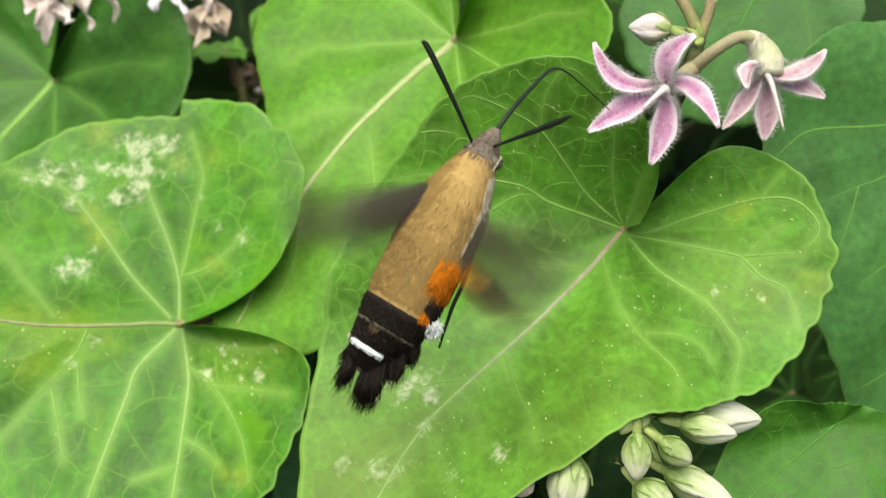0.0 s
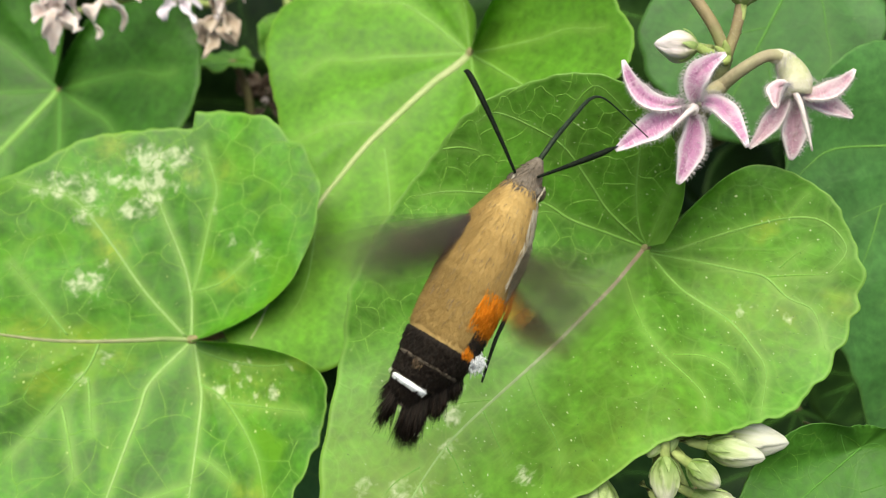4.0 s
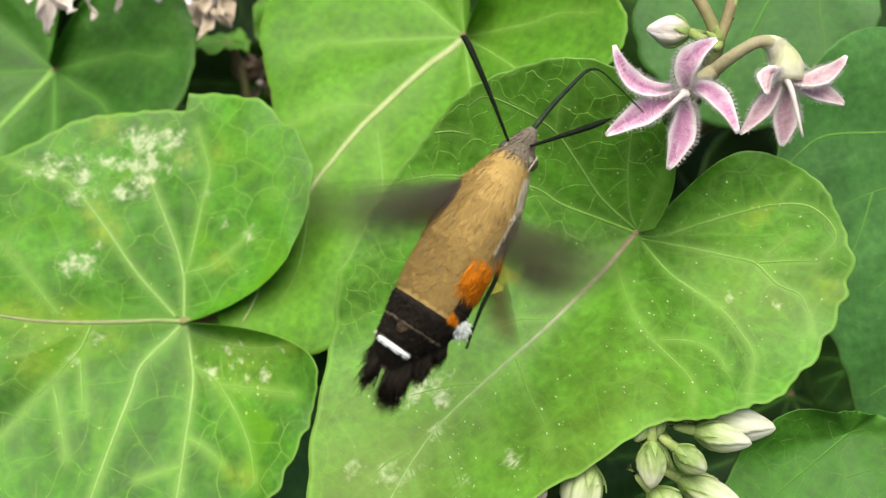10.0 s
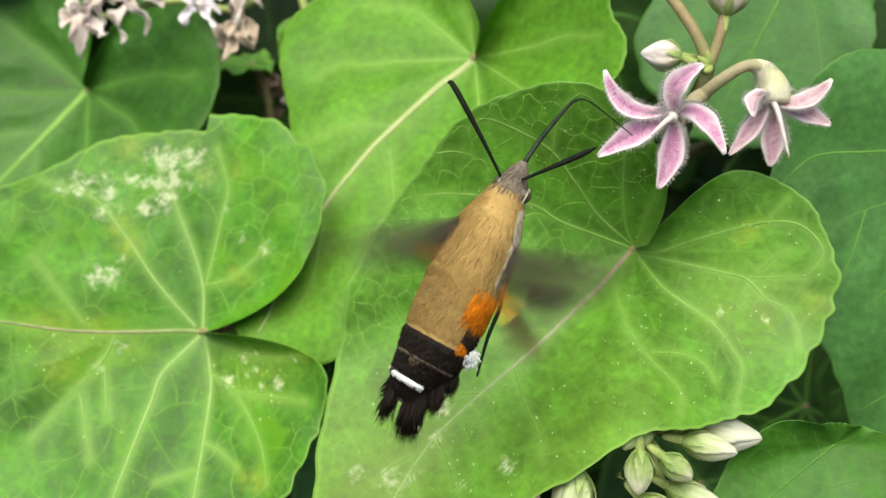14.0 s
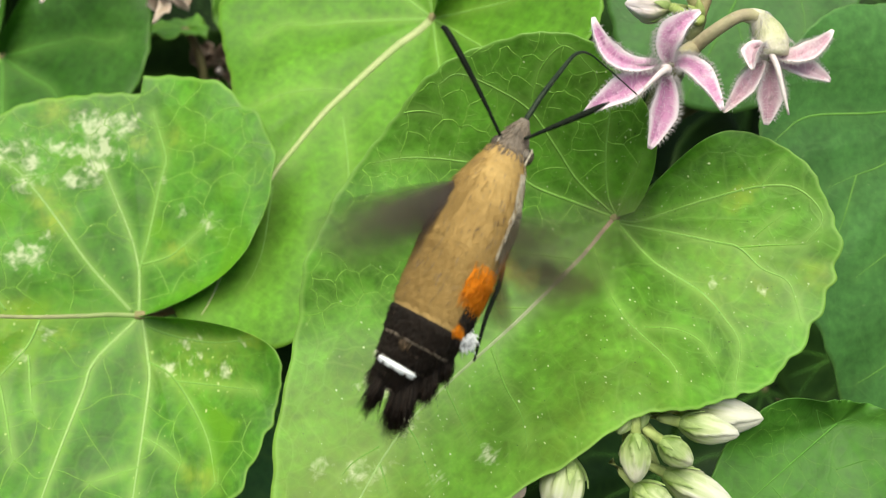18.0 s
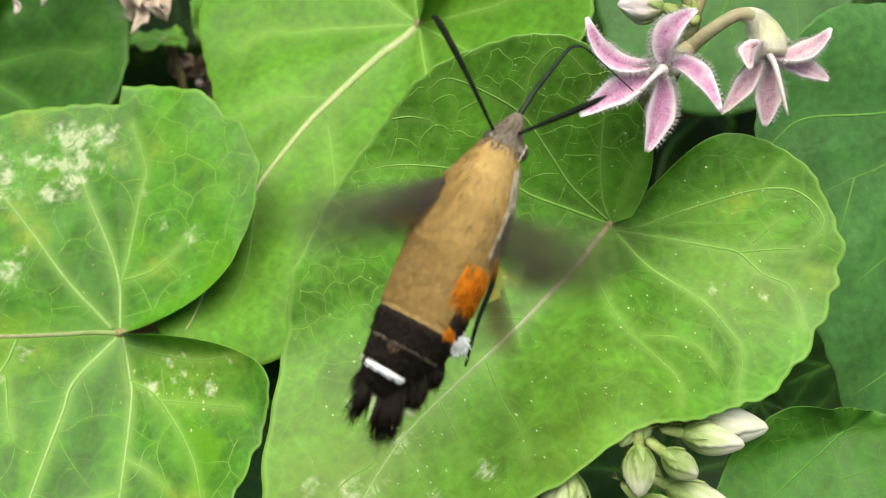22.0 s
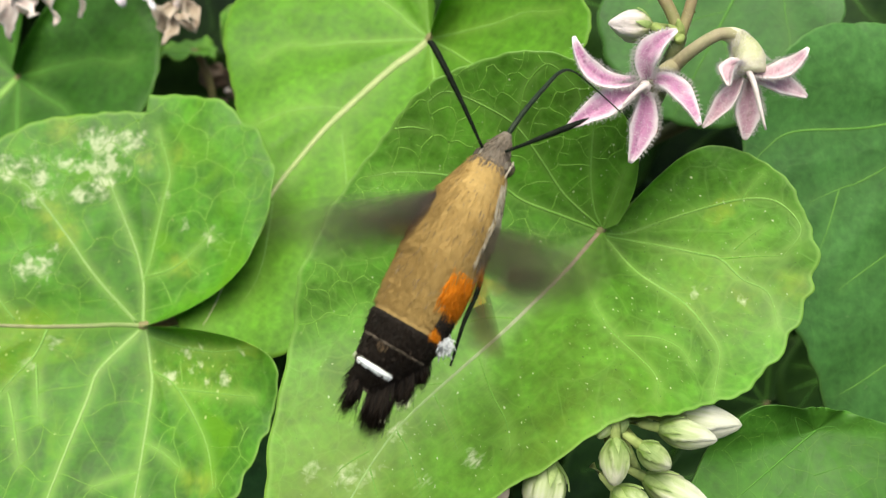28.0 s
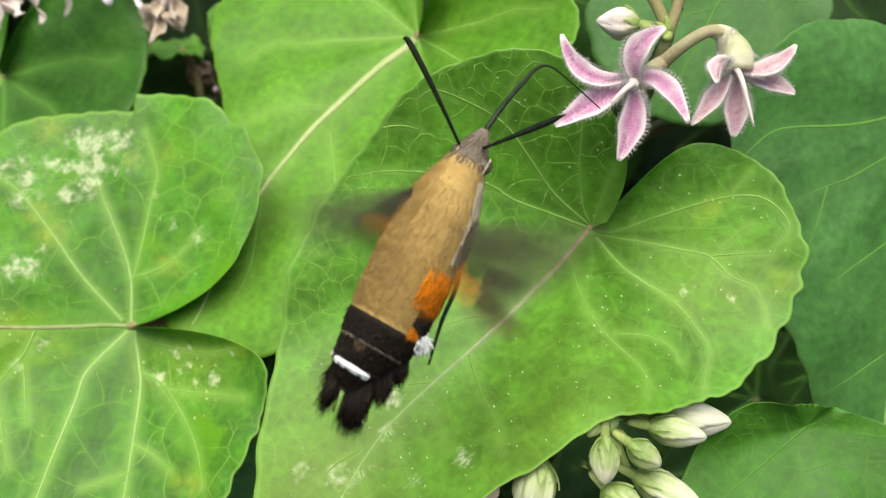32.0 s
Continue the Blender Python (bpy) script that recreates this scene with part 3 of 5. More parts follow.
def vine_leaf(at, turn, radii, rims, sinus, material, label, notch=7.0, power=1.1, wave=0.5, seed=0,
              angles=(38, 78, 118, 152, -38, -78, -118, -152), ribs=((0.16, 1), (0.22, -1), (0.36, 1), (0.43, -1), (0.56, 1), (0.62, -1), (0.75, 1), (0.8, -1)),
              vein=None, rib=None, rib_width=0.75, vein_width=0.34, stalk=14.0, detail=1.0, forks=True, halo=0.5, lean=0.3, bulge=0.6, scars=None, stalk_size=1.0, step=None, net_from=-180, net_to=180, net_gap=3.4, net_width=0.62, pale_amount=1.0, bow=None, courses=None, yellowed=None, side_vein=None, peak=0.36):
    vein, rib = vein or VEIN_FAINT, rib or VEIN_PALE
    b = Blade(radii, rims, sinus, notch, power, wave, seed, bulge, step)
    ob = thing("vine_leaf", BANK @ pose(at[0] * MM, at[1] * MM, at[2] * MM, 0, 0, turn), label, "leaf", "leaves of the vine")
    nt, ns = int(180 * detail), int(26 * detail)
    th = b.sinus + np.linspace(0, 2 * np.pi, nt, endpoint=False) + np.pi / nt
    s = np.linspace(0, 1, ns + 1)[1:] ** 0.9
    T, S = np.meshgrid(th, s, indexing="ij")
    R = b.reach(T) * S
    X, Y = R * np.sin(T), R * np.cos(T)
    Z = b.rise(T, S)
    lines = [smooth_line(c, 12 * len(c)) for c in courses] if courses else leaf_veins(b, angles, ribs)
    mid = np.stack([np.zeros(90), np.linspace(0, 0.97, 90) * b.reach(np.array([0.0]))[0]], 1)
    if bow:
        mid[:, 0] = np.interp(mid[:, 1], *bow)
        mid[:, 0] = np.convolve(np.pad(mid[:, 0], 4, mode="edge"), np.ones(9) / 9, mode="valid") * np.minimum(mid[:, 1] / 6, 1)
    every = np.concatenate([mid, *lines])
    flat = np.stack([X.ravel(), Y.ravel()], 1)
    near = np.full(len(flat), 1e9)
    for k in range(0, len(every), 24):
        near = np.minimum(near, ((flat[:, None] - every[None, k:k + 24]) ** 2).sum(-1).min(1))
    Z = Z + b.soft(X, Y, near.reshape(Z.shape), S)

    def surface(x, y):
        d = np.full(len(x), 1e9)
        for k in range(0, len(every), 60):
            d = np.minimum(d, ((x[:, None] - every[None, k:k + 60, 0]) ** 2 + (y[:, None] - every[None, k:k + 60, 1]) ** 2).min(1))
        s = np.hypot(x, y) / b.reach(np.arctan2(x, y))
        return b.z(x, y) + b.soft(x, y, d, np.minimum(s, 1.0))

    b.surface = surface
    marks = np.concatenate([[0], scars(X, Y).ravel(), [0], scars(X, Y).ravel()]) if scars else None
    dry = np.concatenate([[0], yellowed(X, Y).ravel(), [0], yellowed(X, Y).ravel()]) if yellowed else None
    links = net_veins(b, [mid, *lines], net_from, net_to, net_gap, np.random.default_rng(seed + 5)) if forks else []
    pale = pale_amount * (np.exp(-near / halo ** 2) * peak + 0.08 * np.exp(-near / (3.0 * halo) ** 2))
    spine = np.full(len(flat), 1e9)
    for k in range(0, len(mid), 30):
        spine = np.minimum(spine, ((flat[:, None] - mid[None, k:k + 30]) ** 2).sum(-1).min(1))
    pale = np.maximum(pale, pale_amount * 0.34 * np.exp(-spine / (1.9 * halo) ** 2))
    if links:
        webs = np.concatenate([p for p, w in links])
        close = np.full(len(flat), 1e9)
        for k in range(0, len(webs), 24):
            close = np.minimum(close, ((flat[:, None] - webs[None, k:k + 24]) ** 2).sum(-1).min(1))
        pale = np.maximum(pale, 0.62 * net_width * np.exp(-close / 0.3 ** 2))
    top = np.stack([X, Y, Z], -1).reshape(-1, 3)
    low = top - (0, 0, 0.22)
    n = nt * ns
    v = np.concatenate([[(0, 0, 0)], top, [(0, 0, -0.22)], low])
    f = []
    for i in range(nt):
        j = (i + 1) % nt
        f.append((0, 1 + j * ns, 1 + i * ns))
        f.append((n + 1, n + 2 + i * ns, n + 2 + j * ns))
        for k in range(ns - 1):
            a, c = 1 + i * ns + k, 1 + j * ns + k
            f.append((a, c, c + 1, a + 1))
            f.append((n + 1 + a, n + 2 + a, n + 2 + c, n + 1 + c))
        a, c = i * ns + ns, j * ns + ns
        f.append((a, c, n + 1 + c, n + 1 + a))
    pale = np.maximum(pale, 0.5 * (S.ravel() > 0.988))
    pale = np.concatenate([[0.6 * pale_amount], pale, [0.6 * pale_amount], pale])
    part("blade", (v, f), material, ob, veins=pale, marks=marks, sere=dry)
    part("midrib", strip(surface, mid, (rib_width, rib_width * 0.75, rib_width * 0.45, rib_width * 0.2), 0.03, 0.35), rib, ob, "pale raised midrib")
    for line in lines:
        main = np.hypot(*line[0]) < 1.3
        w = vein_width * (1.0 if main else 0.66)
        part("vein", strip(surface, line, (w, w * 0.7, w * 0.16)), vein if main else side_vein or vein, ob)
    if links:
        webs = [strip(surface, p, np.array((1.0, 0.85)) * vein_width * 0.85 * net_width * w, 0.02, 0.16) for p, w in links]
        part("vein_net", joined(webs), VEIN_NET, ob, kind="stuff")
    if stalk:
        back = np.array([math.sin(b.sinus), math.cos(b.sinus)])
        pts = smooth_line([(0, 0.6, -0.2), (back[0] * 2.6 * lean, back[1] * 2.6 * lean, -0.9), (back[0] * stalk * lean * 0.8, back[1] * stalk * lean * 0.8, -stalk * 0.6), (back[0] * stalk * lean, back[1] * stalk * lean, -stalk * 1.3)], 14)
        part("leaf_stalk", tube(pts, np.array((0.62, 0.7, 0.75)) * stalk_size, 8), STALK, ob, "rosy brown leaf stalk")
    return ob, b


def flecks(ob, b, name, spots, material, rng, label=""):
    """Small irregular patches lying on a blade: (x, y, size)."""
    shapes = []
    for x, y, size in spots:
        k = rng.integers(6, 9)
        a = np.linspace(0, 2 * np.pi, k, endpoint=False) + rng.uniform(0, 1)
        r = size * rng.uniform(0.45, 1.15, k)
        st = rng.uniform(0.5, 1.0)
        px, py = x + r * np.cos(a), y + r * np.sin(a) * st
        px, py = np.append(px, x), np.append(py, y)
        z = b.surface(px, py) + 0.05
        z[-1] += 0.02
        f = [(i, (i + 1) % k, k) for i in range(k)]
        shapes.append((np.column_stack([px, py, z]), f))
    part(name, joined(shapes), material, ob, label, kind="stuff")


LEAF_A = dict(at=(22.5, 2.5, -3.4), turn=-225, sinus=168,
    radii=(51.0, 41.7, 35.0, 29.8, 26.9, 23.3, 18.6, 11.9, 6.8, 13.7, 18.4, 21.0, 22.1, 21.7, 21.5, 20.4, 20.3, 29.5),
    rims=(15.7, 5.3, 4.7, 4.7, 7.5, 11.7, 13.1, 10.5, 9.4, 7.3, 9.3, 11.0, 12.6, 14.5, 16.4, 18.4, 20.6, 21.4))
LEAF_B = dict(at=(-35.9, -10.3, -16.6), turn=84, sinus=164,
    radii=(43.2, 36.7, 31.8, 31.1, 31.3, 31.5, 28.3, 18.0, 14.0, 19.5, 20.9, 23.1, 25.7, 27.6, 28.3, 29.8, 33.6, 39.3),
    rims=(16.8, 9.1, 2.1, -3.7, -5.2, -2.1, 1.1, 2.3, 3.6, 9.4, 11.6, 14.2, 16.5, 17.9, 18.3, 17.6, 16.8, 17.5))
LEAF_C = dict(at=(1.8, 31.1, -30.2), turn=-222, sinus=154,
    radii=(52.1, 32.1, 30.3, 30.9, 25.3, 19.3, 14.9, 6.4, 10.4, 16.2, 18.3, 19.2, 20.2, 18.1, 18.8, 22.3, 30.0, 48.0),
    rims=(12.6, 4.4, -3.1, -8.2, -9.2, -7.5, -2.8, 1.1, 7.8, 9.7, 14.4, 18.6, 21.9, 20.8, 19.5, 18.3, 19.8, 19.4))
LEAF_D = dict(at=(-69.0, 29.8, -61.0), turn=-216, sinus=163,
    radii=(29.1, 31.4, 31.3, 30.0, 29.6, 29.2, 25.3, 17.9, 16.1, 24.3, 28.1, 27.4, 26.3, 24.3, 22.1, 20.6, 21.6, 26.0),
    rims=(11.4, 10.2, 8.1, 5.9, 3.5, 1.2, 1.9, 2.9, 3.9, 4.6, 7.0, 9.5, 11.2, 11.7, 12.2, 12.8, 12.7, 12.0))
LEAF_E = dict(at=(65.0, 18.2, -8.0), turn=-185, sinus=-157,
    radii=(49.2, 36.3, 30.6, 27.5, 24.4, 21.6, 17.5, 13.0, 10.1, 10.1, 11.5, 17.1, 18.9, 19.5, 21.6, 24.1, 29.4, 36.9),
    rims=(-1.8, 1.4, 2.2, 2.5, 2.9, 3.7, 2.9, 1.8, 1.3, 0.8, 0.5, -0.2, -0.6, -1.0, -1.4, -1.9, -2.0, -2.0))
LEAF_F = dict(at=(46.8, 42.6, -17.0), turn=-207, sinus=-169,
    radii=(28.2, 27.5, 24.0, 16.9, 11.0, 9.0, 8.0, 8.0, 8.0, 8.0, 8.2, 8.3, 9.7, 10.3, 12.1, 15.9, 21.0, 25.4),
    rims=(0.1, -0.8, -1.6, -2.2, -2.7, -2.7, -2.1, -1.4, -0.6, -0.2, 1.2, 1.4, 2.0, 2.6, 3.2, 3.8, 2.8, 1.2))
LEAF_G = dict(at=(44.1, -19.8, 9.0), turn=-233, sinus=179,
    radii=(19.6, 14.3, 10.4, 7.7, 4.2, 3.2, 2.8, 2.8, 3.0, 3.8, 5.4, 9.6, 12.2, 12.3, 11.8, 12.7, 14.7, 18.7),
    rims=(3.4, 1.3, 2.4, 3.2, 2.8, 2.4, 1.9, 1.7, 1.7, 1.1, 1.1, 1.4, 2.5, 3.4, 4.5, 5.0, 5.0, 5.0))

# Courses of the side veins on the two nearest leaves, from the joint or from the vein that they leave; mm on the blade.
COURSES_A = (
    ((-0.6, 0.0), (-2.3, -1.8), (-5.1, -7.7), (-8.0, -12.8), (-10.8, -15.0), (-14.4, -14.4), (-15.3, -11.0)),
    ((-8.0, -12.8), (-7.6, -14.4), (-7.4, -16.2)),
    ((-0.8, 0.3), (-3.4, -1.5), (-9.1, -5.1), (-11.2, -6.3), (-14.2, -6.1), (-17.0, -6.7), (-20.2, -4.2)),
    ((-11.2, -6.3), (-13.0, -8.5), (-15.3, -11.0)),
    ((-11.5, -8.1), (-11.5, -10.1), (-11.7, -12.1)),
    ((-1.0, 0.5), (-5.9, 1.2), (-11.4, 0.4), (-14.8, 1.0), (-17.3, 2.2), (-19.1, 6.4)),
    ((-0.4, 4.5), (-3.7, 7.2), (-7.4, 8.8), (-13.3, 9.0), (-14.9, 10.9)),
    ((-8.9, 8.1), (-11.6, 5.7), (-14.0, 4.8), (-15.9, 5.3)))
COURSES_A_TIP = (
    ((0.3, 21.3), (-3.3, 23.1), (-6.0, 24.0), (-8.0, 25.7)),
    ((1.1, 27.8), (-1.7, 28.8), (-4.7, 29.9)),
    ((1.2, 33.6), (-0.9, 34.0), (-4.2, 35.5), (-5.7, 36.1)),
    ((0.8, 38.2), (-1.1, 39.1), (-2.4, 39.7)),
    ((-0.1, 7.0), (4.2, 10.4), (8.6, 13.9), (10.5, 15.4)),
    ((0.9, 26.1), (3.6, 29.5), (6.4, 34.2)),
    ((1.8, 37.2), (2.6, 40.1), (2.6, 42.2)),
    ((0.0, 14.9), (2.8, 17.8), (4.5, 20.9)))
COURSES_A_LOBE = (
    ((0.3, -0.1), (6.3, 0.5), (11.0, 0.0), (16.0, -0.4), (20.2, 0.7), (24.4, 2.7), (25.2, 5.1)),
    ((16.0, -0.4), (17.6, -2.2), (18.7, -4.4), (18.3, -7.0), (14.1, -7.5)),
    ((14.1, -7.5), (13.0, -6.9), (12.8, -5.6)),
    ((0.3, -0.2), (2.9, -1.0), (6.6, -3.4), (11.0, -7.2), (12.5, -7.3)),
    ((0.1, -0.2), (2.4, -3.7), (3.8, -5.9)),
    ((0.2, 0.2), (4.4, 2.2), (9.2, 4.5), (13.0, 5.6), (18.6, 9.7), (22.1, 13.0), (24.1, 15.8)),
    ((25.8, 9.8), (24.5, 8.2), (22.5, 6.8)),
    ((13.3, 10.1), (12.2, 6.4), (9.9, 4.7)))
COURSES_B = (
    ((0.2, 0.1), (4.2, 0.6), (6.4, 1.1), (10.2, 2.7), (17.2, 6.7), (19.1, 7.7)),
    ((5.7, 0.9), (9.6, 0.3), (17.5, -0.3), (20.7, -0.5), (26.2, 2.0)),
    ((6.5, 0.6), (7.7, -2.4), (9.2, -4.2), (12.9, -7.4)),
    ((0.4, 1.0), (5.8, 6.9), (10.9, 11.4), (15.0, 15.3), (17.4, 18.6), (18.5, 24.8)),
    ((-0.6, 15.1), (2.9, 18.3), (8.0, 23.1)))
COURSES_B_LOW = (
    ((-0.4, -0.4), (-4.6, -2.0), (-7.3, -2.9), (-13.4, -3.6), (-20.4, -4.3), (-24.0, -4.6)),
    ((-5.3, -2.2), (-6.9, -6.2), (-12.2, -11.4), (-17.0, -13.7)),
    ((-7.1, -6.2), (-6.8, -10.7), (-6.4, -16.9)),
    ((-0.6, 0.4), (-5.9, 4.2), (-9.5, 4.7), (-16.2, 5.5), (-21.3, 5.9), (-25.0, 6.0)),
    ((-13.7, -3.7), (-14.6, -6.5), (-15.9, -9.1)),
    ((-16.9, -4.1), (-18.1, -1.1), (-19.0, 1.1)),
    ((-1.5, 11.3), (-4.7, 12.1), (-7.7, 13.9), (-15.5, 18.4)),
    ((-5.8, 11.8), (-10.0, 10.6), (-12.3, 9.6)),
    ((-9.5, 14.1), (-14.8, 11.6), (-17.5, 10.2)),
    ((-1.2, -1.0), (-1.9, -5.5), (-1.8, -10.6), (-0.5, -15.4)))


def patches(zones, x, y, ragged=0.5):
    """Irregular patches with torn margins: centre, reach in x and y, and how far each is gone."""
    shape = np.shape(x)
    x, y = np.ravel(x), np.ravel(y)
    off = np.array([noise.noise_vector((a * 0.9, b * 0.9, 5.0)) + 0.6 * noise.noise_vector((a * 2.3, b * 2.3, 9.0)) for a, b in zip(x, y)])
    x, y = x + 0.75 * off[:, 0], y + 0.75 * off[:, 1]
    total = np.zeros_like(x)
    for zx, zy, sx, sy, amount in zones:
        total = np.maximum(total, amount * 0.68 * np.exp(-0.20 * (((x - zx) / sx) ** 2 + ((y - zy) / sy) ** 2)))
    return np.clip(total * (1 + ragged * off[:, 2]), 0, 1).reshape(shape)


def white_scars(x, y):
    """Where insects have bleached the leaf: ragged smears in the upper lobe; a gloss spot is painted in with them."""
    upper = ((23.6, 9.2, 0.9, 1.3, 0.85), (24.2, 5.8, 0.8, 0.9, 0.75), (20.3, 10.2, 0.45, 2.8, 0.8), (20.9, 7.8, 0.9, 0.8, 0.9), (18.2, 8.3, 0.9, 0.8, 0.8), (17.9, 15.9, 0.55, 0.9, 0.7), (19.4, 19.7, 0.4, 1.2, 0.65),
             (20.0, 16.3, 0.6, 1.0, 0.5), (17.9, 20.4, 0.5, 1.5, 0.62), (16.2, 10.6, 0.7, 0.9, 0.62), (16.3, 14.5, 0.6, 0.7, 0.55), (15.3, 16.2, 0.6, 0.6, 0.6), (25.3, 4.3, 0.5, 0.5, 0.6), (21.5, 12.0, 1.4, 4.0, 0.22))
    # The zone at (6.3, 13.9) paints in a white-blue gloss spot, no scar.
    lower = ((12.8, -7.4, 0.5, 0.5, 0.8), (13.9, -3.6, 0.5, 0.5, 0.5), (17.6, -0.6, 0.4, 0.4, 0.5), (6.3, 13.9, 0.8, 0.9, 0.75), (5.8, 15.5, 0.5, 0.5, 0.7), (8.8, 12.0, 0.3, 0.35, 0.7), (-2.5, -6.5, 0.35, 0.45, 0.65),
             (-1.4, -8.4, 0.35, 0.35, 0.65), (-3.7, -8.8, 0.4, 0.35, 0.62), (-5.6, -5.1, 0.5, 0.5, 0.8), (-4.9, -8.0, 0.3, 0.3, 0.5), (-5.6, -10.0, 0.35, 0.35, 0.55), (-4.9, -12.4, 0.5, 0.45, 0.72), (-1.0, -14.0, 0.3, 0.3, 0.5), (-2.7, 10.1, 0.5, 0.5, 0.65), (-5.8, 12.2, 0.5, 0.6, 0.5))
    return patches(upper + lower, x, y)


def yellow_scars(x, y):
    """Yellowed spots along the veins and the midrib."""
    return patches(((11.1, 11.8, 0.8, 0.7, 0.9), (13.3, 13.6, 0.6, 0.6, 0.9), (22.0, 3.0, 0.5, 0.5, 0.8), (8.5, -3.9, 0.5, 1.0, 0.8), (-6.4, 16.6, 1.2, 1.2, 0.7), (-0.8, 13.7, 0.8, 1.6, 0.7), (-0.5, 19.6, 0.9, 1.6, 0.8), (-16.8, -11.6, 0.5, 1.0, 0.8),
                    (-3.5, 8.6, 0.6, 1.0, 0.6), (-0.5, -15.4, 0.5, 0.6, 0.8), (23.2, -1.5, 0.7, 0.7, 0.6), (25.1, 14.2, 0.8, 0.8, 0.7), (-3.0, 15.0, 1.6, 3.0, 0.45), (-4.2, -9.0, 1.8, 3.0, 0.35)), x, y, 0.9)


def bleached(x, y):
    """A few bleached smears near the tip half of the large leaf."""
    return patches(((5.5, 32.2, 0.45, 1.4, 0.85), (4.2, 30.4, 0.4, 0.6, 0.6), (3.0, 30.6, 0.5, 0.7, 0.8), (1.3, 33.7, 0.35, 0.6, 0.7), (1.7, 40.6, 0.4, 0.9, 0.7), (4.7, 43.0, 0.4, 0.4, 0.8), (-6.2, 29.2, 0.35, 0.45, 0.75), (0.0, 39.1, 0.35, 0.9, 0.45),
                    (-4.2, 35.0, 0.25, 0.25, 0.6), (4.7, 28.0, 0.3, 0.3, 0.6), (-11.9, -1.0, 0.35, 0.5, 0.6), (-15.5, -4.1, 0.35, 0.35, 0.55), (7.5, 33.7, 0.3, 0.6, 0.65)), x, y)


def yellow_spots(x, y):
    """Pale yellow-green clouding towards the margin of the large leaf."""
    # The broad zones at (-11, 20) and (2, 42) also paint in extra light.
    return patches(((-7.5, -10.4, 0.45, 0.9, 0.9), (-18.0, -9.1, 0.8, 0.8, 0.6), (-15.5, -4.1, 0.7, 0.7, 0.5), (-12.0, -1.0, 1.2, 1.6, 0.35), (-11.0, 20.0, 4.0, 6.0, 0.30), (2.0, 42.0, 5.0, 6.0, 0.40), (-12.5, -4.0, 3.0, 3.0, 0.28), (-4.0, 30.0, 4.0, 5.0, 0.22)), x, y, 0.4)


big, big_form = vine_leaf(**LEAF_A, material=LEAF_FRESH, label="large bright green heart-shaped leaf with a rosy midrib", notch=8, power=1.0, wave=0.36, seed=1, detail=3.2, vein_width=0.34, halo=0.55, peak=0.40, bulge=0.44,
                          rib=VEIN_ROSE, rib_width=0.66, vein=VEIN_FAINT, side_vein=VEIN_SOFT, pale_amount=1.1, scars=bleached, yellowed=yellow_spots, net_from=24, net_to=156, net_gap=2.7, net_width=0.36, courses=COURSES_A + COURSES_A_TIP + COURSES_A_LOBE,
                          bow=((0, 5.1, 11.1, 16.9, 22.2, 27.8, 32.7, 37.8, 42.4, 50), (0, -0.3, -0.1, 0.1, 0.6, 1.1, 1.4, 0.8, -0.4, -2.0)))
scarred, scarred_form = vine_leaf(**LEAF_B, material=LEAF_SCARRED, label="green heart-shaped leaf scarred with white patches", notch=13, power=1.2, wave=0.7, seed=2, detail=3.2, vein_width=0.46, halo=0.72, peak=0.50, bulge=0.58,
                                  rib=RIB_DULL, rib_width=0.62, scars=white_scars, yellowed=yellow_scars, vein=VEIN_PALE, side_vein=VEIN_FAINT, pale_amount=1.1, net_from=-150, net_to=150, net_gap=4.4, net_width=0.26, step=(82, 0.075), courses=COURSES_B + COURSES_B_LOW,
                                  bow=((0, 4.9, 11.7, 17.6, 21.4, 44), (0, -0.4, -1.2, -1.5, -1.2, 0.5)))
vine_leaf(**LEAF_C, material=LEAF_PALE, bow=((0, 5, 10.5, 20.5, 31, 40.7, 45.6, 50), (0, 0.8, 1.3, 1.8, 0.9, -2.0, -3.8, -5.6)), label="pale green heart-shaped leaf with a broad cream midrib", notch=8, wave=0.5, seed=3, detail=1.6, halo=0.8, bulge=0.8, rib_width=1.2, rib=RIB_CREAM, vein=VEIN_FAINT, forks=False, angles=(45, 85, 130, -45, -90, -135), ribs=((0.28, 1), (0.36, -1), (0.55, 1), (0.62, -1)))
vine_leaf(**LEAF_D, material=LEAF_HALF_SHADE, label="green heart-shaped leaf behind faded flowers, darkened for shade", notch=9, wave=0.5, seed=4, detail=1.3, halo=1.0, bulge=0.8, rib_width=1.4, vein_width=0.45, forks=False, vein=VEIN_DEEP, rib=VEIN_FAINT, angles=(45, 90, 135, -45, -90, -135), ribs=((0.35, 1), (0.45, -1)))
vine_leaf(**LEAF_E, material=LEAF_DEEP, label="broad mid-green heart-shaped leaf in half shade", notch=9, wave=0.4, seed=5, detail=1.6, halo=0.6, bulge=0.45, pale_amount=0.6, vein_width=0.30, vein=VEIN_MIDDLE, forks=False,
          courses=(((0.3, 0.5), (8.2, 3.1), (17.7, 4.7), (21.2, 7.3), (22.8, 9.5)), ((-0.0, 4.3), (7.8, 9.6), (11.1, 11.2), (14.8, 13.2)), ((-0.7, 15.2), (6.6, 20.9), (10.1, 23.8)), ((-1.4, 29.8), (4.9, 34.7), (8.5, 37.1)), ((11.1, 11.2), (12.2, 16.4), (13.4, 20.1))))
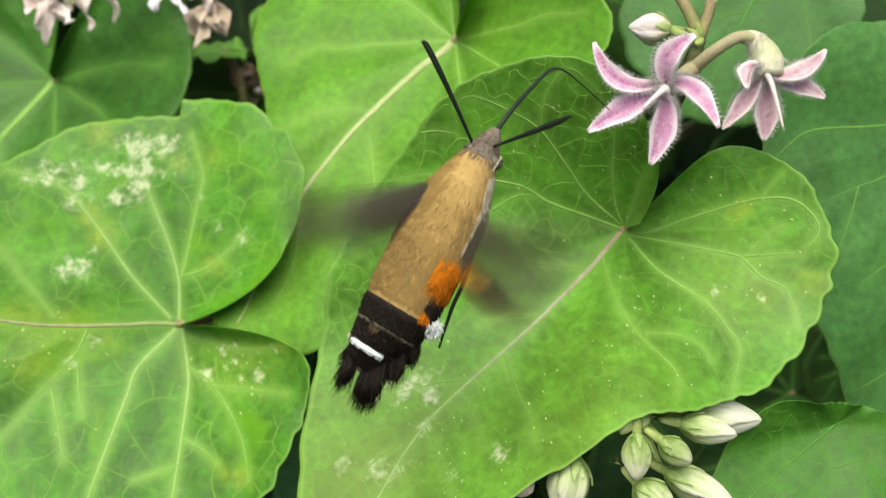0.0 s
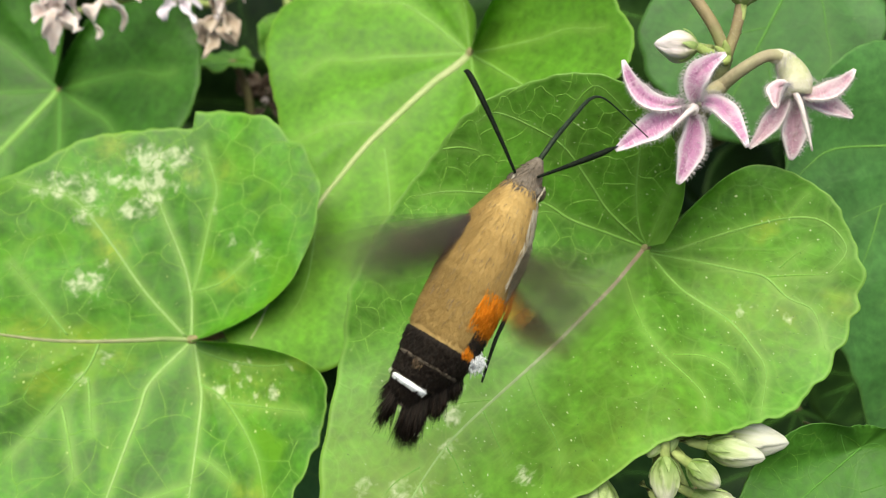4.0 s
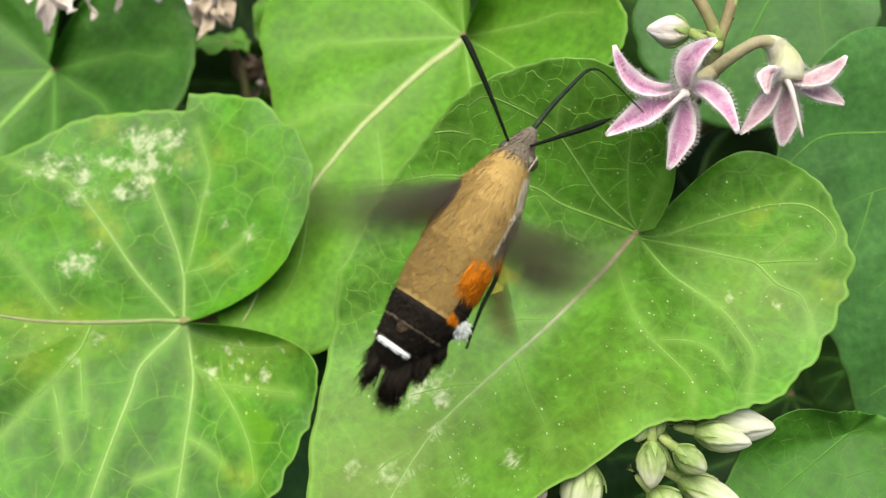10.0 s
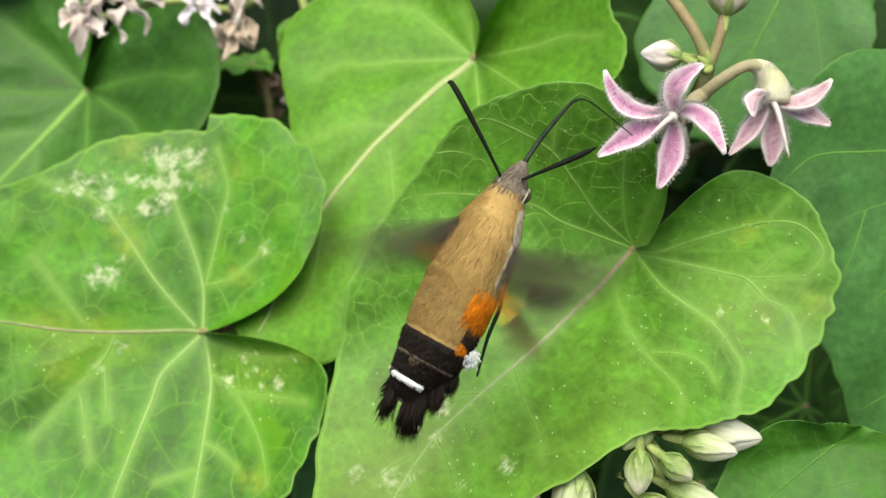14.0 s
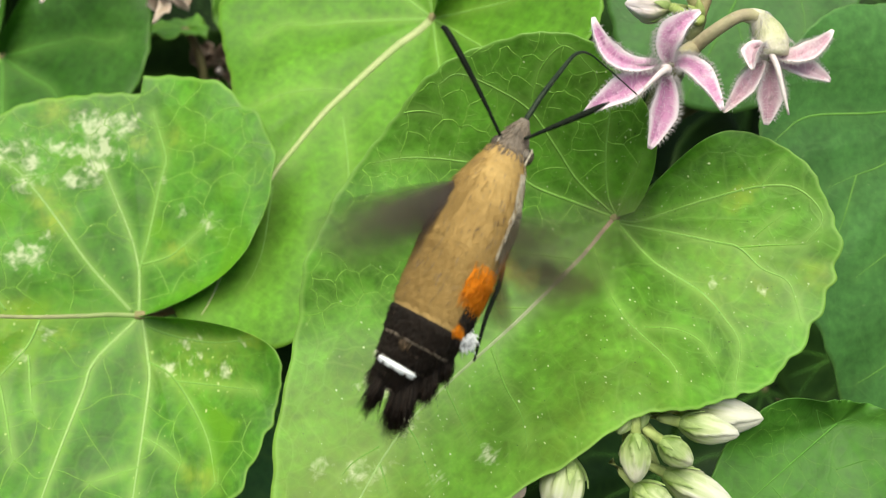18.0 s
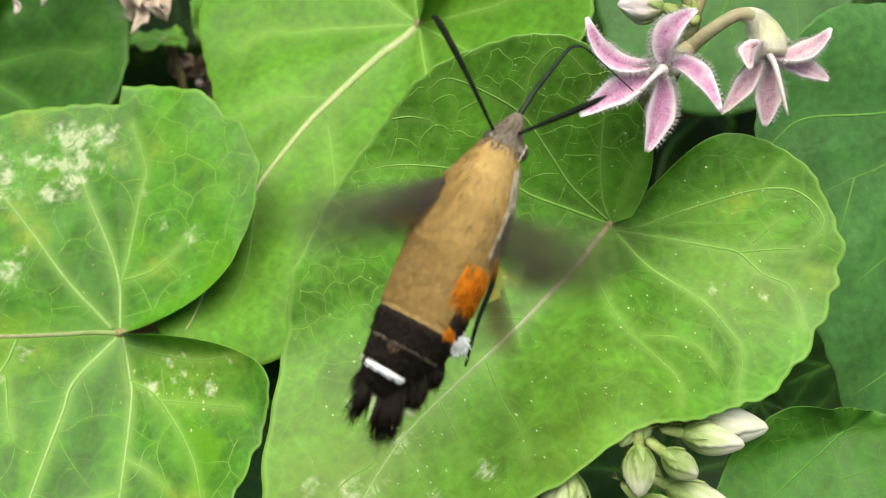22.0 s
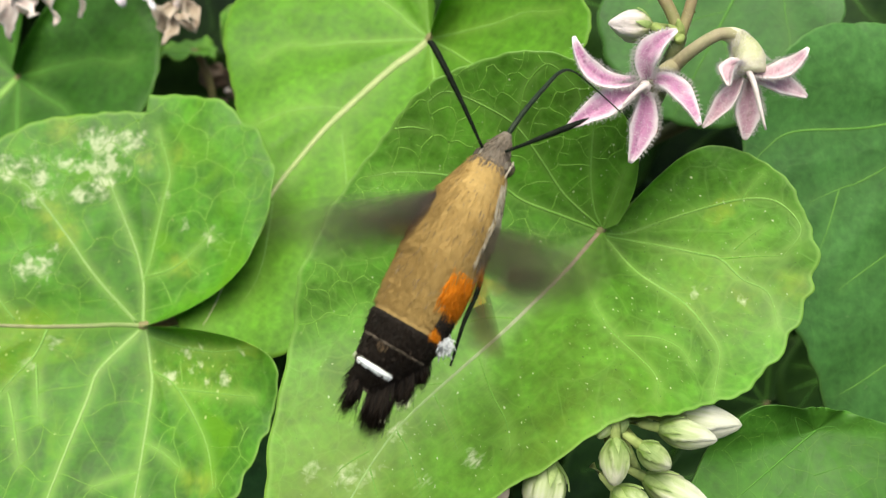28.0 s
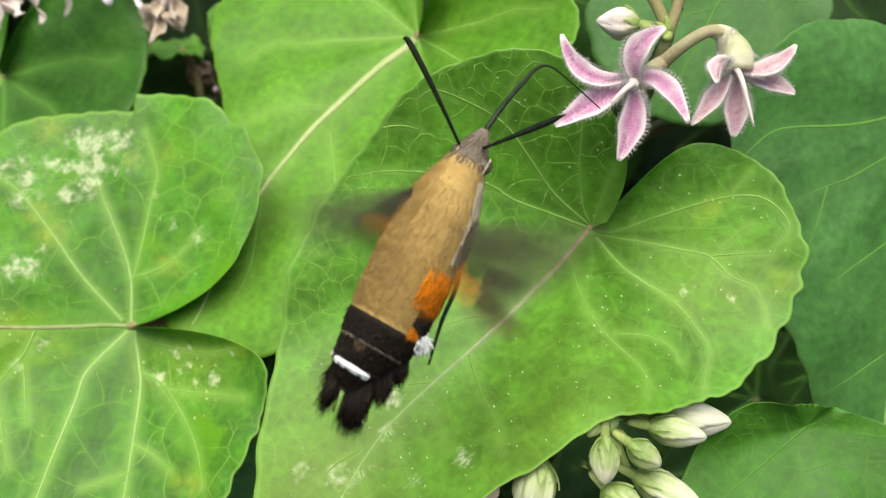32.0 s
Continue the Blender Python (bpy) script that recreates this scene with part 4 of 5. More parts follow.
vine_leaf(**LEAF_F, material=LEAF_DEEP, label="blue-green leaf behind the pink flowers", notch=12, wave=0.4, seed=6, forks=False, vein_width=0.22, halo=1.0, bulge=0.28, pale_amount=0.7, detail=1.3, vein=VEIN_DEEP, rib=VEIN_DEEP, rib_width=0.5, angles=(40, -40, -85, 90), ribs=((0.4, 1), (0.5, -1)))
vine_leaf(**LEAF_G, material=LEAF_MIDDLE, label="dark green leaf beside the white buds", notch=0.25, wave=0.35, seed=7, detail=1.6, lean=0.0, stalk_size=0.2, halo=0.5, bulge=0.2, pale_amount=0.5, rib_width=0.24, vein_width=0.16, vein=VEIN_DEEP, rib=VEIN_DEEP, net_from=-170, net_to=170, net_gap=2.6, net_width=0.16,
          courses=(((3.1, 1.3), (0.4, 1.8), (-1.1, 2.3), (-3.3, 3.3)), ((-0.5, 7.0), (1.4, 6.6), (2.6, 5.1)), ((0.4, 1.8), (-0.4, -1.4), (-2.2, -2.3)), ((-3.3, 3.3), (-4.3, 0.5), (-5.5, -1.4)), ((-0.6, 2.8), (1.2, 3.8), (3.0, 3.5)), ((-0.4, 10.0), (-3.0, 9.6), (-5.5, 8.0))))

HEART = (30, 27, 24, 23, 22, 22, 21, 19, 17, 16, 17, 19, 21, 22, 22, 23, 24, 27)
SAG = (-4, -3, -1, 1, 2, 2, 1, 0, 0, 0, 0, 0, 1, 2, 2, 1, -1, -3)


def shaded_leaf(x, y, z, turn, size, material=None, tilt=(0, 0), seed=0):
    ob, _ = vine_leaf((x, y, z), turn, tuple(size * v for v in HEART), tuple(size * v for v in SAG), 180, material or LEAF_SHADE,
                      "background or filler leaf of the vine, coloured darker where shaded", seed=seed, detail=0.5, forks=False, stalk=10, vein=VEIN_DEEP, rib=VEIN_DEEP,
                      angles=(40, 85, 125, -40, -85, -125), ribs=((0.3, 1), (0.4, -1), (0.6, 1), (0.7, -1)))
    ob.matrix_basis = ob.matrix_basis @ pose(0, 0, 0, *tilt)
    return ob


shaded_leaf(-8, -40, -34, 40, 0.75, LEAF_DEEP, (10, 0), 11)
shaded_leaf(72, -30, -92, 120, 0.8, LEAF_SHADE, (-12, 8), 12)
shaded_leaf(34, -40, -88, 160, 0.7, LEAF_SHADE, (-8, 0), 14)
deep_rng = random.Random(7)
# Middle layer, mostly hidden, added to keep light from the leaves behind.
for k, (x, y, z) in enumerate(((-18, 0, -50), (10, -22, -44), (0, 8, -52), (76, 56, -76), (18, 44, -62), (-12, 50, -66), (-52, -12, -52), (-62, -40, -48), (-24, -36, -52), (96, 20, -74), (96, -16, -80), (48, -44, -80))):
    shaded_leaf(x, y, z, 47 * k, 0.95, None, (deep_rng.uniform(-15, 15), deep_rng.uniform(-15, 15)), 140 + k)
# Ring of unseen leaves, added to block light from the sides.
for k in range(26):
    a = 2 * np.pi * k / 26
    shaded_leaf(152 * math.cos(a) + deep_rng.uniform(-12, 12), 100 * math.sin(a) + deep_rng.uniform(-6, 6), (-52 if math.sin(a) > 0.3 else -30) + deep_rng.uniform(-14, 8), math.degrees(a) - 90 + deep_rng.uniform(-40, 40),
                deep_rng.uniform(1.25, 1.6), LEAF_DEEP, (deep_rng.uniform(-15, 15), deep_rng.uniform(-15, 15)), 100 + k)

# Backing leaves in the shade colour, added to close the gaps darkly.
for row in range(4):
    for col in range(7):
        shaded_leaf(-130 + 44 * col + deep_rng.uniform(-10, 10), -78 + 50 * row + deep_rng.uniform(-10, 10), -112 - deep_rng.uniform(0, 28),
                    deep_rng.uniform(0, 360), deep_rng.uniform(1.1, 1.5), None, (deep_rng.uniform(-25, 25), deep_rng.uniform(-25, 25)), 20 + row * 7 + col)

# deeper still, leaves added to cover bare gaps and keep them dark
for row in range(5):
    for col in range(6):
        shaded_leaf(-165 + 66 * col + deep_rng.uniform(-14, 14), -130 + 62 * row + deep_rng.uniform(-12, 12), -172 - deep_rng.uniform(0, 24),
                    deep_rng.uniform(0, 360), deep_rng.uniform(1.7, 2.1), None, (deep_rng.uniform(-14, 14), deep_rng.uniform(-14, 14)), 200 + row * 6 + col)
# Outer ring, also unseen, added so that less light gets in behind.
for k in range(26):
    a = 2 * np.pi * (k + 0.5) / 26
    shaded_leaf(206 * math.cos(a) + deep_rng.uniform(-14, 14), 152 * math.sin(a) + deep_rng.uniform(-10, 10), -62 + deep_rng.uniform(-30, 20), math.degrees(a) - 90 + deep_rng.uniform(-50, 50),
                deep_rng.uniform(1.5, 2.0), LEAF_DEEP, (deep_rng.uniform(-18, 18), deep_rng.uniform(-18, 18)), 240 + k)

rng = np.random.default_rng(3)


def scatter(b, count, low, high, inside=0.92, centre=None, spread=None):
    spots = []
    while len(spots) < count:
        if centre is None:
            th, s = rng.uniform(-np.pi, np.pi), math.sqrt(rng.random()) * inside
            if abs((th - b.sinus + np.pi) % (2 * np.pi) - np.pi) < 0.35:
                continue
            r = b.reach(np.array([th]))[0] * s
            x, y = r * math.sin(th), r * math.cos(th)
        else:
            x, y = centre[0] + rng.normal() * spread[0], centre[1] + rng.normal() * spread[1]
            if math.hypot(x, y) > inside * b.reach(np.array([math.atan2(x, y)]))[0]:
                continue
        spots.append((x, y, low + (high - low) * rng.random() ** 3))
    return spots


flecks(big, big_form, "pale_specks", scatter(big_form, 420, 0.035, 0.15) + scatter(big_form, 60, 0.04, 0.17, 0.92, (-6, 34), (5, 6)) + scatter(big_form, 60, 0.05, 0.18, 0.92, (6, 30), (4, 7)), SPECK_PALE, rng, "white specks on the leaf")
flecks(scarred, scarred_form, "pale_specks", scatter(scarred_form, 90, 0.05, 0.2) + scatter(scarred_form, 60, 0.06, 0.3, 0.92, (-5, -8), (2.5, 3)) + scatter(scarred_form, 50, 0.06, 0.28, 0.92, (-3, 17), (2, 5)), SCAR_YELLOW, rng, "yellowish specks on the leaf")
flecks(big, big_form, "dark_specks", scatter(big_form, 420, 0.03, 0.085), SPECK_DARK, rng, "tiny dark specks on the leaf")

# ---- soil under the vine, and the stems that carry it ----
me = solid([(-200, -200, 0), (200, -200, 0), (200, 200, 0), (-200, 200, 0)], [(0, 1, 2, 3)], SOIL, "ground")
tagged(new("ground", me), "dark bare soil under the vine", "ground", kind="structure")


def bank_thing(name, label, category, group=""):
    return thing(name, BANK.copy(), label, category, group)


stems = bank_thing("climbing_vine", "thin brown twining shoots that carry the leaves", "vine")
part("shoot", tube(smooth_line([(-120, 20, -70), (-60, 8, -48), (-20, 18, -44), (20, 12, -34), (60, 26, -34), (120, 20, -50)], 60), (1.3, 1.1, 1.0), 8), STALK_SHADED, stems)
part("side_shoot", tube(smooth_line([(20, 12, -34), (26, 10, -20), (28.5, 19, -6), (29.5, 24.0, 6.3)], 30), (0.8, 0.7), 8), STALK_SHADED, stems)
part("root_shoot", tube(smooth_line([(-20, 18, -44), (-10, -60, -60), (0, -300, -120), (0, -640, -380), (0, -900, -480)], 40), (1.2, 2.2), 8), STALK, stems)


# ---- flowers ----
def petal_shape(start, bend, tip, width, curl=-0.26, nu=13, nv=22, face=(0, 0, 1), crumple=0.0, seed=0):
    """A lance-shaped petal along a bowed line with its margins rolled up."""
    a, b, c = (np.asarray(p, dtype=float) for p in (start, bend, tip))
    v = np.linspace(0, 1, nv)
    line = ((1 - v) ** 2)[:, None] * a + (2 * v * (1 - v))[:, None] * b + (v ** 2)[:, None] * c
    way = np.gradient(line, axis=0)
    way /= np.linalg.norm(way, axis=1)[:, None]
    across = np.cross(way, np.asarray(face, dtype=float))
    across /= np.linalg.norm(across, axis=1)[:, None] + 1e-9
    out = np.cross(across, way)
    half = 0.94 * width / 2 * (0.42 + 0.58 * np.sin(np.pi * np.clip(v, 0, 0.75) / 0.75 * 0.62)) * np.clip((1.03 - v) / 0.46, 0.04, 1) ** 0.68
    u = np.linspace(-1, 1, nu)
    top = line[:, None] + half[:, None, None] * (u[None, :, None] * across[:, None] - curl * (np.abs(u) ** 2.5)[None, :, None] * out[:, None] - 0.22 * (np.exp(-(u / 0.22) ** 2))[None, :, None] * out[:, None])
    if crumple:
        top = top + crumple * np.array([noise.noise_vector((p[0] * 0.45, p[1] * 0.45, p[2] * 0.45 + seed)) for p in top.reshape(-1, 3)]).reshape(top.shape)
    normal = np.broadcast_to(out[:, None], top.shape)
    low = top - 0.28 * normal
    n = nv * nu
    verts = np.concatenate([top.reshape(-1, 3), low.reshape(-1, 3)])
    uv = np.stack(np.broadcast_arrays((u[None] + 1) / 2, v[:, None]), -1).reshape(-1, 2)
    faces = []
    for i in range(nv - 1):
        for k in range(nu - 1):
            q = i * nu + k
            faces.append((q, q + nu, q + nu + 1, q + 1))
            faces.append((n + q, n + q + 1, n + q + nu + 1, n + q + nu))
    ring = [k for k in range(nu)] + [i * nu + nu - 1 for i in range(1, nv)] + [(nv - 1) * nu + k for k in range(nu - 2, -1, -1)] + [i * nu for i in range(nv - 2, 0, -1)]
    for p, q in zip(ring, ring[1:] + ring[:1]):
        faces.append((p, q, n + q, n + p))
    return verts, faces, np.concatenate([uv, uv]), top, out


def flower(at, petals, material, label, hairs=150, style=None, seed=0, crumple=0.0, group="open flowers"):
    r = np.random.default_rng(seed)
    ob = thing("flower", BANK @ pose(at[0] * MM, at[1] * MM, at[2] * MM), label, "flower", group)
    for start, bend, tip, width, face in petals:
        verts, faces, uv, top, out = petal_shape(start, bend, tip, width, face=face, crumple=crumple, seed=r.uniform(0, 50))
        p = part("petal", (verts, faces), material, ob, uvs=uv)
        if hairs:
            one = 0 if r.random() < 0.5 else top.shape[1] - 1
            i = (1 + (top.shape[0] - 3) * r.random(hairs) ** 1.3).astype(int)
            k = np.where(r.random(hairs) < 0.7, np.where(r.random(hairs) < 0.72, one, top.shape[1] - 1 - one), r.integers(1, top.shape[1] - 1, hairs))
            roots = top[i, k]
            side = np.sign(k - top.shape[1] // 2)[:, None] * (top[i, -1] - top[i, 0])
            side /= np.linalg.norm(side, axis=1)[:, None] + 0.2
            ways = 0.8 * side + 0.6 * out[i] + 0.5 * r.normal(size=(hairs, 3))
            part("hairs", hair(roots, ways, r.uniform(0.2, 1.05, hairs) * (1.1 - 0.65 * i / top.shape[0]), 0.012, (0, -0.3, 0)), PETAL_HAIR, p, "fine white hairs", kind="stuff")
    part("column", tube([(0, 0, -0.6), (0, 0, 0.1), (0, 0, 0.6), (0, 0, 0.9), (0, 0, 1.05)], (0.75, 0.72, 0.62, 0.45, 0.2), 14), COLUMN, ob, "pale column in the middle of the flower")
    if hairs:
        a, h = r.uniform(0, 2 * np.pi, hairs // 3), r.uniform(0.4, 1.7, hairs // 3)
        around = np.stack([h * np.cos(a), h * np.sin(a), 0.5 + 0.2 * r.normal(size=len(a))], 1)
        part("centre_hairs", hair(around, np.stack([-0.3 * np.cos(a), -0.3 * np.sin(a), 0.8 + 0 * a], 1) + 0.5 * r.normal(size=(len(a), 3)), r.uniform(0.3, 0.9, len(a)), 0.011), PETAL_HAIR, ob, "white hairs round the middle", kind="stuff")
    if style:
        part("style", tube(smooth_line([(0, 0, 0.7), *style], 12), (0.36, 0.34, 0.28, 0.24, 0.12), 9), COLUMN, ob, "long white beaked style")
    return ob


flower((24.1, 17.3, 12.6), (
    ((-0.8, 0.8, 0), (-6.2, -0.8, 0.8), (-7.8, 5.0, 1.6), 2.5, (0, 0.35, 1)),
    ((0.4, 0.7, 0.2), (-1.4, 3.6, 2.4), (2.8, 5.5, 3.0), 3.0, (-0.5, 0, 1)),
    ((1.0, 0.8, 0), (3.6, 1.2, 0.4), (5.9, -4.1, 0.6), 2.9, (0.35, 0.2, 1)),
    ((0.1, -0.6, 0), (0.7, -3.6, -0.2), (-1.2, -8.0, -1.4), 3.2, (0, 0, 1)),
    ((-0.7, -0.1, 0), (-3.4, -1.2, 0.2), (-8.2, -4.4, -0.6), 3.2, (0, 0.2, 1))), PETAL,
    "open pink star-shaped flower with hairy white-edged petals", 1300, ((-0.9, -0.6, 1.6), (-1.8, -1.4, 2.1), (-2.7, -2.3, 2.2)), 31)
flower((35.8, 19.9, 9.6), (
    ((0.5, -0.2, 0), (4.2, -1.4, 0.8), (6.6, 2.2, 1.4), 2.5, (0, 0.6, 1)),
    ((0.5, -0.5, -0.4), (4.2, -1.0, -0.6), (7.4, -2.8, -1.0), 2.6, (0, 0.2, 1)),
    ((0.2, -1, 0), (0.9, -4.2, -0.6), (0.6, -7.6, -1.6), 3.2, (0, 0, 1)),
    ((-0.5, -0.8, 0.2), (-1.6, -3.0, 0.4), (-4.4, -6.4, -0.6), 2.3, (-0.3, 0, 1)),
    ((-0.5, -0.2, 0.4), (-2.8, 1.2, 2.2), (-2.6, -2.4, 3.2), 2.4, (-0.8, 0.1, 1))), PETAL_DULL,
    "nodding pink flower seen from the side, with hairy petals", 1200, ((0.5, -1.6, 1.6), (1.2, -4.2, 1.6), (2.0, -6.8, 1.2)), 32)


cluster = bank_thing("flower_stalk", "branched brown-green stalk carrying flowers and buds", "flower stalk")
JOINT = (29.5, 24.2, 6.5)
for name, pts, rad, mat in (
        ("stalk_branch", [JOINT, (28.0, 28.0, 6.0), (25.4, 32.5, 4.5), (22.4, 37.5, 1.0)], (0.72, 0.68), STALK),
        ("stalk_branch", [JOINT, (30.6, 27.5, 6.5), (31.2, 30.5, 6.5)], (0.66, 0.64), STALK),
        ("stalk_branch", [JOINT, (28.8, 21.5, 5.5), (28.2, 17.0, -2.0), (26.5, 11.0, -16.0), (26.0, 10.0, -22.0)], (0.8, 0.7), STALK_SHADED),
        ("pedicel", [(28.6, 20.6, 6.4), (30.4, 22.2, 8.6), (33.0, 23.7, 9.6), (35.0, 23.4, 9.4), (35.9, 21.6, 8.6)], (0.80, 0.68, 0.72), STALK_PALE),
        ("pedicel", [(28.9, 20.8, 6.2), (27.2, 19.6, 8.6), (25.2, 17.2, 11.4)], (0.95, 0.85), STALK_PALE),
        ("pedicel", [JOINT, (27.6, 24.6, 6.2), (26.8, 25.4, 5.2)], (0.55, 0.6), STALK_GREEN)):
    part(name, tube(smooth_line(pts, 22), rad, 9), mat, cluster)
part("calyx", tube(smooth_line([(33.6, 23.8, 9.4), (34.8, 23.6, 9.2), (35.7, 22.6, 9.2), (36.3, 21.2, 9.4), (36.5, 19.4, 9.6)], 16), (0.72, 0.92, 1.25, 1.6, 1.85, 1.6), 18), CALYX, cluster, "cream-yellow calyx")
crng = np.random.default_rng(77)
ang, up = crng.uniform(0, 2 * np.pi, 1500), crng.uniform(0, 1, 1500)
rad = 0.8 + 1.2 * up
ends = np.stack([34.9 + 1.8 * up + rad * np.cos(ang) * 0.85, 24.0 - 3.9 * up + 0.45 * rad * np.cos(ang), 9.3 + rad * np.sin(ang)], 1)
part("calyx_hairs", hair(ends, np.stack([0.8 * np.cos(ang), -0.7 + 0.4 * np.cos(ang), 0.8 * np.sin(ang)], 1), crng.uniform(0.3, 0.9, 1500), 0.012), PETAL_HAIR, cluster, "fine white hairs", kind="stuff")
for ob in [c for c in cluster.children if c.name.startswith(("stalk_branch", "pedicel"))]:
    v = np.array([q.co[:] for q in ob.data.vertices]) / MM
    nrm = np.array([q.normal[:] for q in ob.data.vertices])
    pick = crng.integers(0, len(v), 260)
    part("stalk_hairs", hair(v[pick] + crng.normal(0, 0.1, (260, 3)), nrm[pick] + crng.normal(0, 0.4, (260, 3)), crng.uniform(0.15, 0.4, 260), 0.009), PETAL_HAIR, ob, "short pale down", kind="stuff")
for k in range(4):
    a = 1.9 + k * 0.8
    pts = smooth_line([JOINT, (JOINT[0] + 0.9 * math.cos(a), JOINT[1] + 0.7 * math.sin(a), 7.2), (JOINT[0] + 1.9 * math.cos(a), JOINT[1] + 1.3 * math.sin(a) + 0.3, 7.9)], 8)
    part("bract", tube(pts, (0.6, 0.62, 0.12), 8), STALK_GREEN, cluster, "small yellow-green bract")


def bud(base, tip, radius, material, label, sepal=True, twist=0.9, sharp=1.0, group="flower buds", seed=0):
    """A closed bud of five overlapping petals on its sepals."""
    a, c = np.asarray(base, dtype=float), np.asarray(tip, dtype=float)
    length = np.linalg.norm(c - a)
    radius *= 0.93
    q = Vector(c - a).to_track_quat("Z", "Y").to_matrix().to_4x4()
    ob = thing("flower_bud", BANK @ Matrix.Translation(Vector(a) * MM) @ q, label, "bud", group)
    n, m = 22, 40
    v = np.linspace(0, 1, n)
    prof = np.maximum(np.sin(np.pi * v * 0.955 + 0.04) ** 0.68 * (1 - 0.38 * v ** 2 * sharp), 0.03)
    prof[-1] = 0.02
    prof *= 0.94
    fold = np.linspace(0, 2 * np.pi, m, endpoint=False)
    ph = 5 * (fold[None] + twist * v[:, None]) / (2 * np.pi)
    saw = ph - np.floor(ph)
    R = radius * prof[:, None] * (0.85 + 0.24 * saw ** 1.4)
    verts = np.stack([R * np.cos(fold), R * np.sin(fold), np.broadcast_to(length * v[:, None], R.shape)], -1).reshape(-1, 3)
    faces = [(i * m + k, i * m + (k + 1) % m, (i + 1) * m + (k + 1) % m, (i + 1) * m + k) for i in range(n - 1) for k in range(m)]
    faces += [tuple(range(m))[::-1], tuple(range((n - 1) * m, n * m))]
    part("closed_petals", (verts, faces), material, ob)
    if sepal:
        for k in range(5):
            t = 2 * np.pi * k / 5 + 0.3
            h = np.linspace(-0.02, 0.40, 9)
            rr = radius * (np.interp(h, v, prof) * 1.02 + 0.01)
            w = radius * 0.24 * np.clip(1 - np.maximum(h / 0.41, 0) ** 1.6, 0.03, 1)
            sv, sf = [], []
            for i in range(9):
                for d, e in ((-1, 0), (0, 0.06), (1, 0)):
                    ang = t + d * w[i] / max(rr[i], 0.2)
                    rad = rr[i] + e * radius
                    sv.append((rad * math.cos(ang), rad * math.sin(ang), h[i] * length))
            for i in range(8):
                for d in range(2):
                    j = 3 * i + d
                    sf.append((j, j + 1, j + 4, j + 3))
            part("sepal", (sv, sf), SEPAL, ob, "narrow green sepal")
    part("bud_stalk", tube([(0, 0, -3.2), (0, 0.1, -1.6), (0, 0, 0.4)], (0.4, 0.45, 0.6), 8), STALK_GREEN, ob)
    return ob


bud((26.9, 25.6, 4.2), (21.9, 26.2, 3.2), 2.45, BUD_ROSE, "plump closed pale pink bud beside the flowers", twist=0.5, sharp=1.4)
bud((31.2, 30.0, 6.6), (31.9, 36.2, 6.8), 3.2, BUD_ROSE, "upright closed greyish pink bud on a brown stalk", twist=0.4)
bud((14.2, -22.0, 15.0), (12.6, -28.6, 15.8), 2.9, BUD_WHITE, "large white bud with green sepals under a leaf edge", twist=0.5)
bud((20.6, -19.4, 16.0), (20.2, -24.2, 17.6), 1.9, BUD_GREEN, "small pale green bud pointing downward", sharp=0.5)
bud((23.0, -20.2, 15.6), (26.2, -22.6, 16.6), 1.75, BUD_GREEN, "small green and white bud pointing sideways", sharp=0.5)
bud((25.4, -18.8, 13.4), (31.6, -20.0, 14.6), 2.05, BUD_WHITE, "pointed white bud with green streaks")
bud((26.6, -18.2, 9.4), (35.0, -18.8, 12.0), 2.8, BUD_WHITE, "large pale bud half hidden between two leaves")
bud((20.6, -24.8, 15.2), (24.4, -28.6, 17.0), 2.6, BUD_WHITE, "plump white bud in a crowded cluster")
bud((24.0, -24.0, 13.0), (31.4, -27.6, 14.4), 2.4, BUD_WHITE, "long white bud leaning outward from its cluster")
bud((20.2, -17.6, 14.6), (18.8, -19.6, 16.2), 1.3, BUD_GREEN, "tiny green bud under the leaf edge", sepal=False)
bud((21.6, -17.2, 14.2), (21.2, -19.2, 15.6), 1.1, BUD_GREEN, "tiny green bud under the leaf edge", sepal=False)
bud((9.6, -24.6, 14.0), (8.0, -26.6, 14.6), 1.3, PETAL_DRY, "small withered brownish bud", sepal=False)
bud_stalks = bank_thing("bud_stalk_cluster", "short green stalks that join the white buds", "flower stalk")
for end in ((14.2, -21.0, 14.0), (20.6, -18.6, 15.0), (22.6, -19.8, 14.8), (25.0, -18.6, 12.6), (26.0, -18.0, 6.6), (20.4, -24.0, 14.2), (23.6, -23.6, 12.2), (9.8, -23.6, 13.0)):
    part("pedicel", tube(smooth_line([(21.5, -18.5, 6.0), ((21.5 + end[0]) / 2, (-18.2 + end[1]) / 2, 10.5), end], 12), (0.6, 0.5), 8), STALK_GREEN, bud_stalks)
part("dry_stalk", tube(smooth_line([(23.0, -16.6, 9.0), (27.5, -16.9, 10.4), (30.5, -16.4, 10.6), (32.0, -16.0, 10.2)], 14), (0.55, 0.5, 0.36, 0.2), 8), DRY, bud_stalks, "dry grey-brown stalk end")
part("peduncle", tube(smooth_line([(21.5, -18.5, 6.5), (22.0, -14.0, -6.0), (22.0, 0.0, -24.0), (20.0, 12.0, -34.0)], 20), (0.9, 1.0), 8), STALK, bud_stalks)


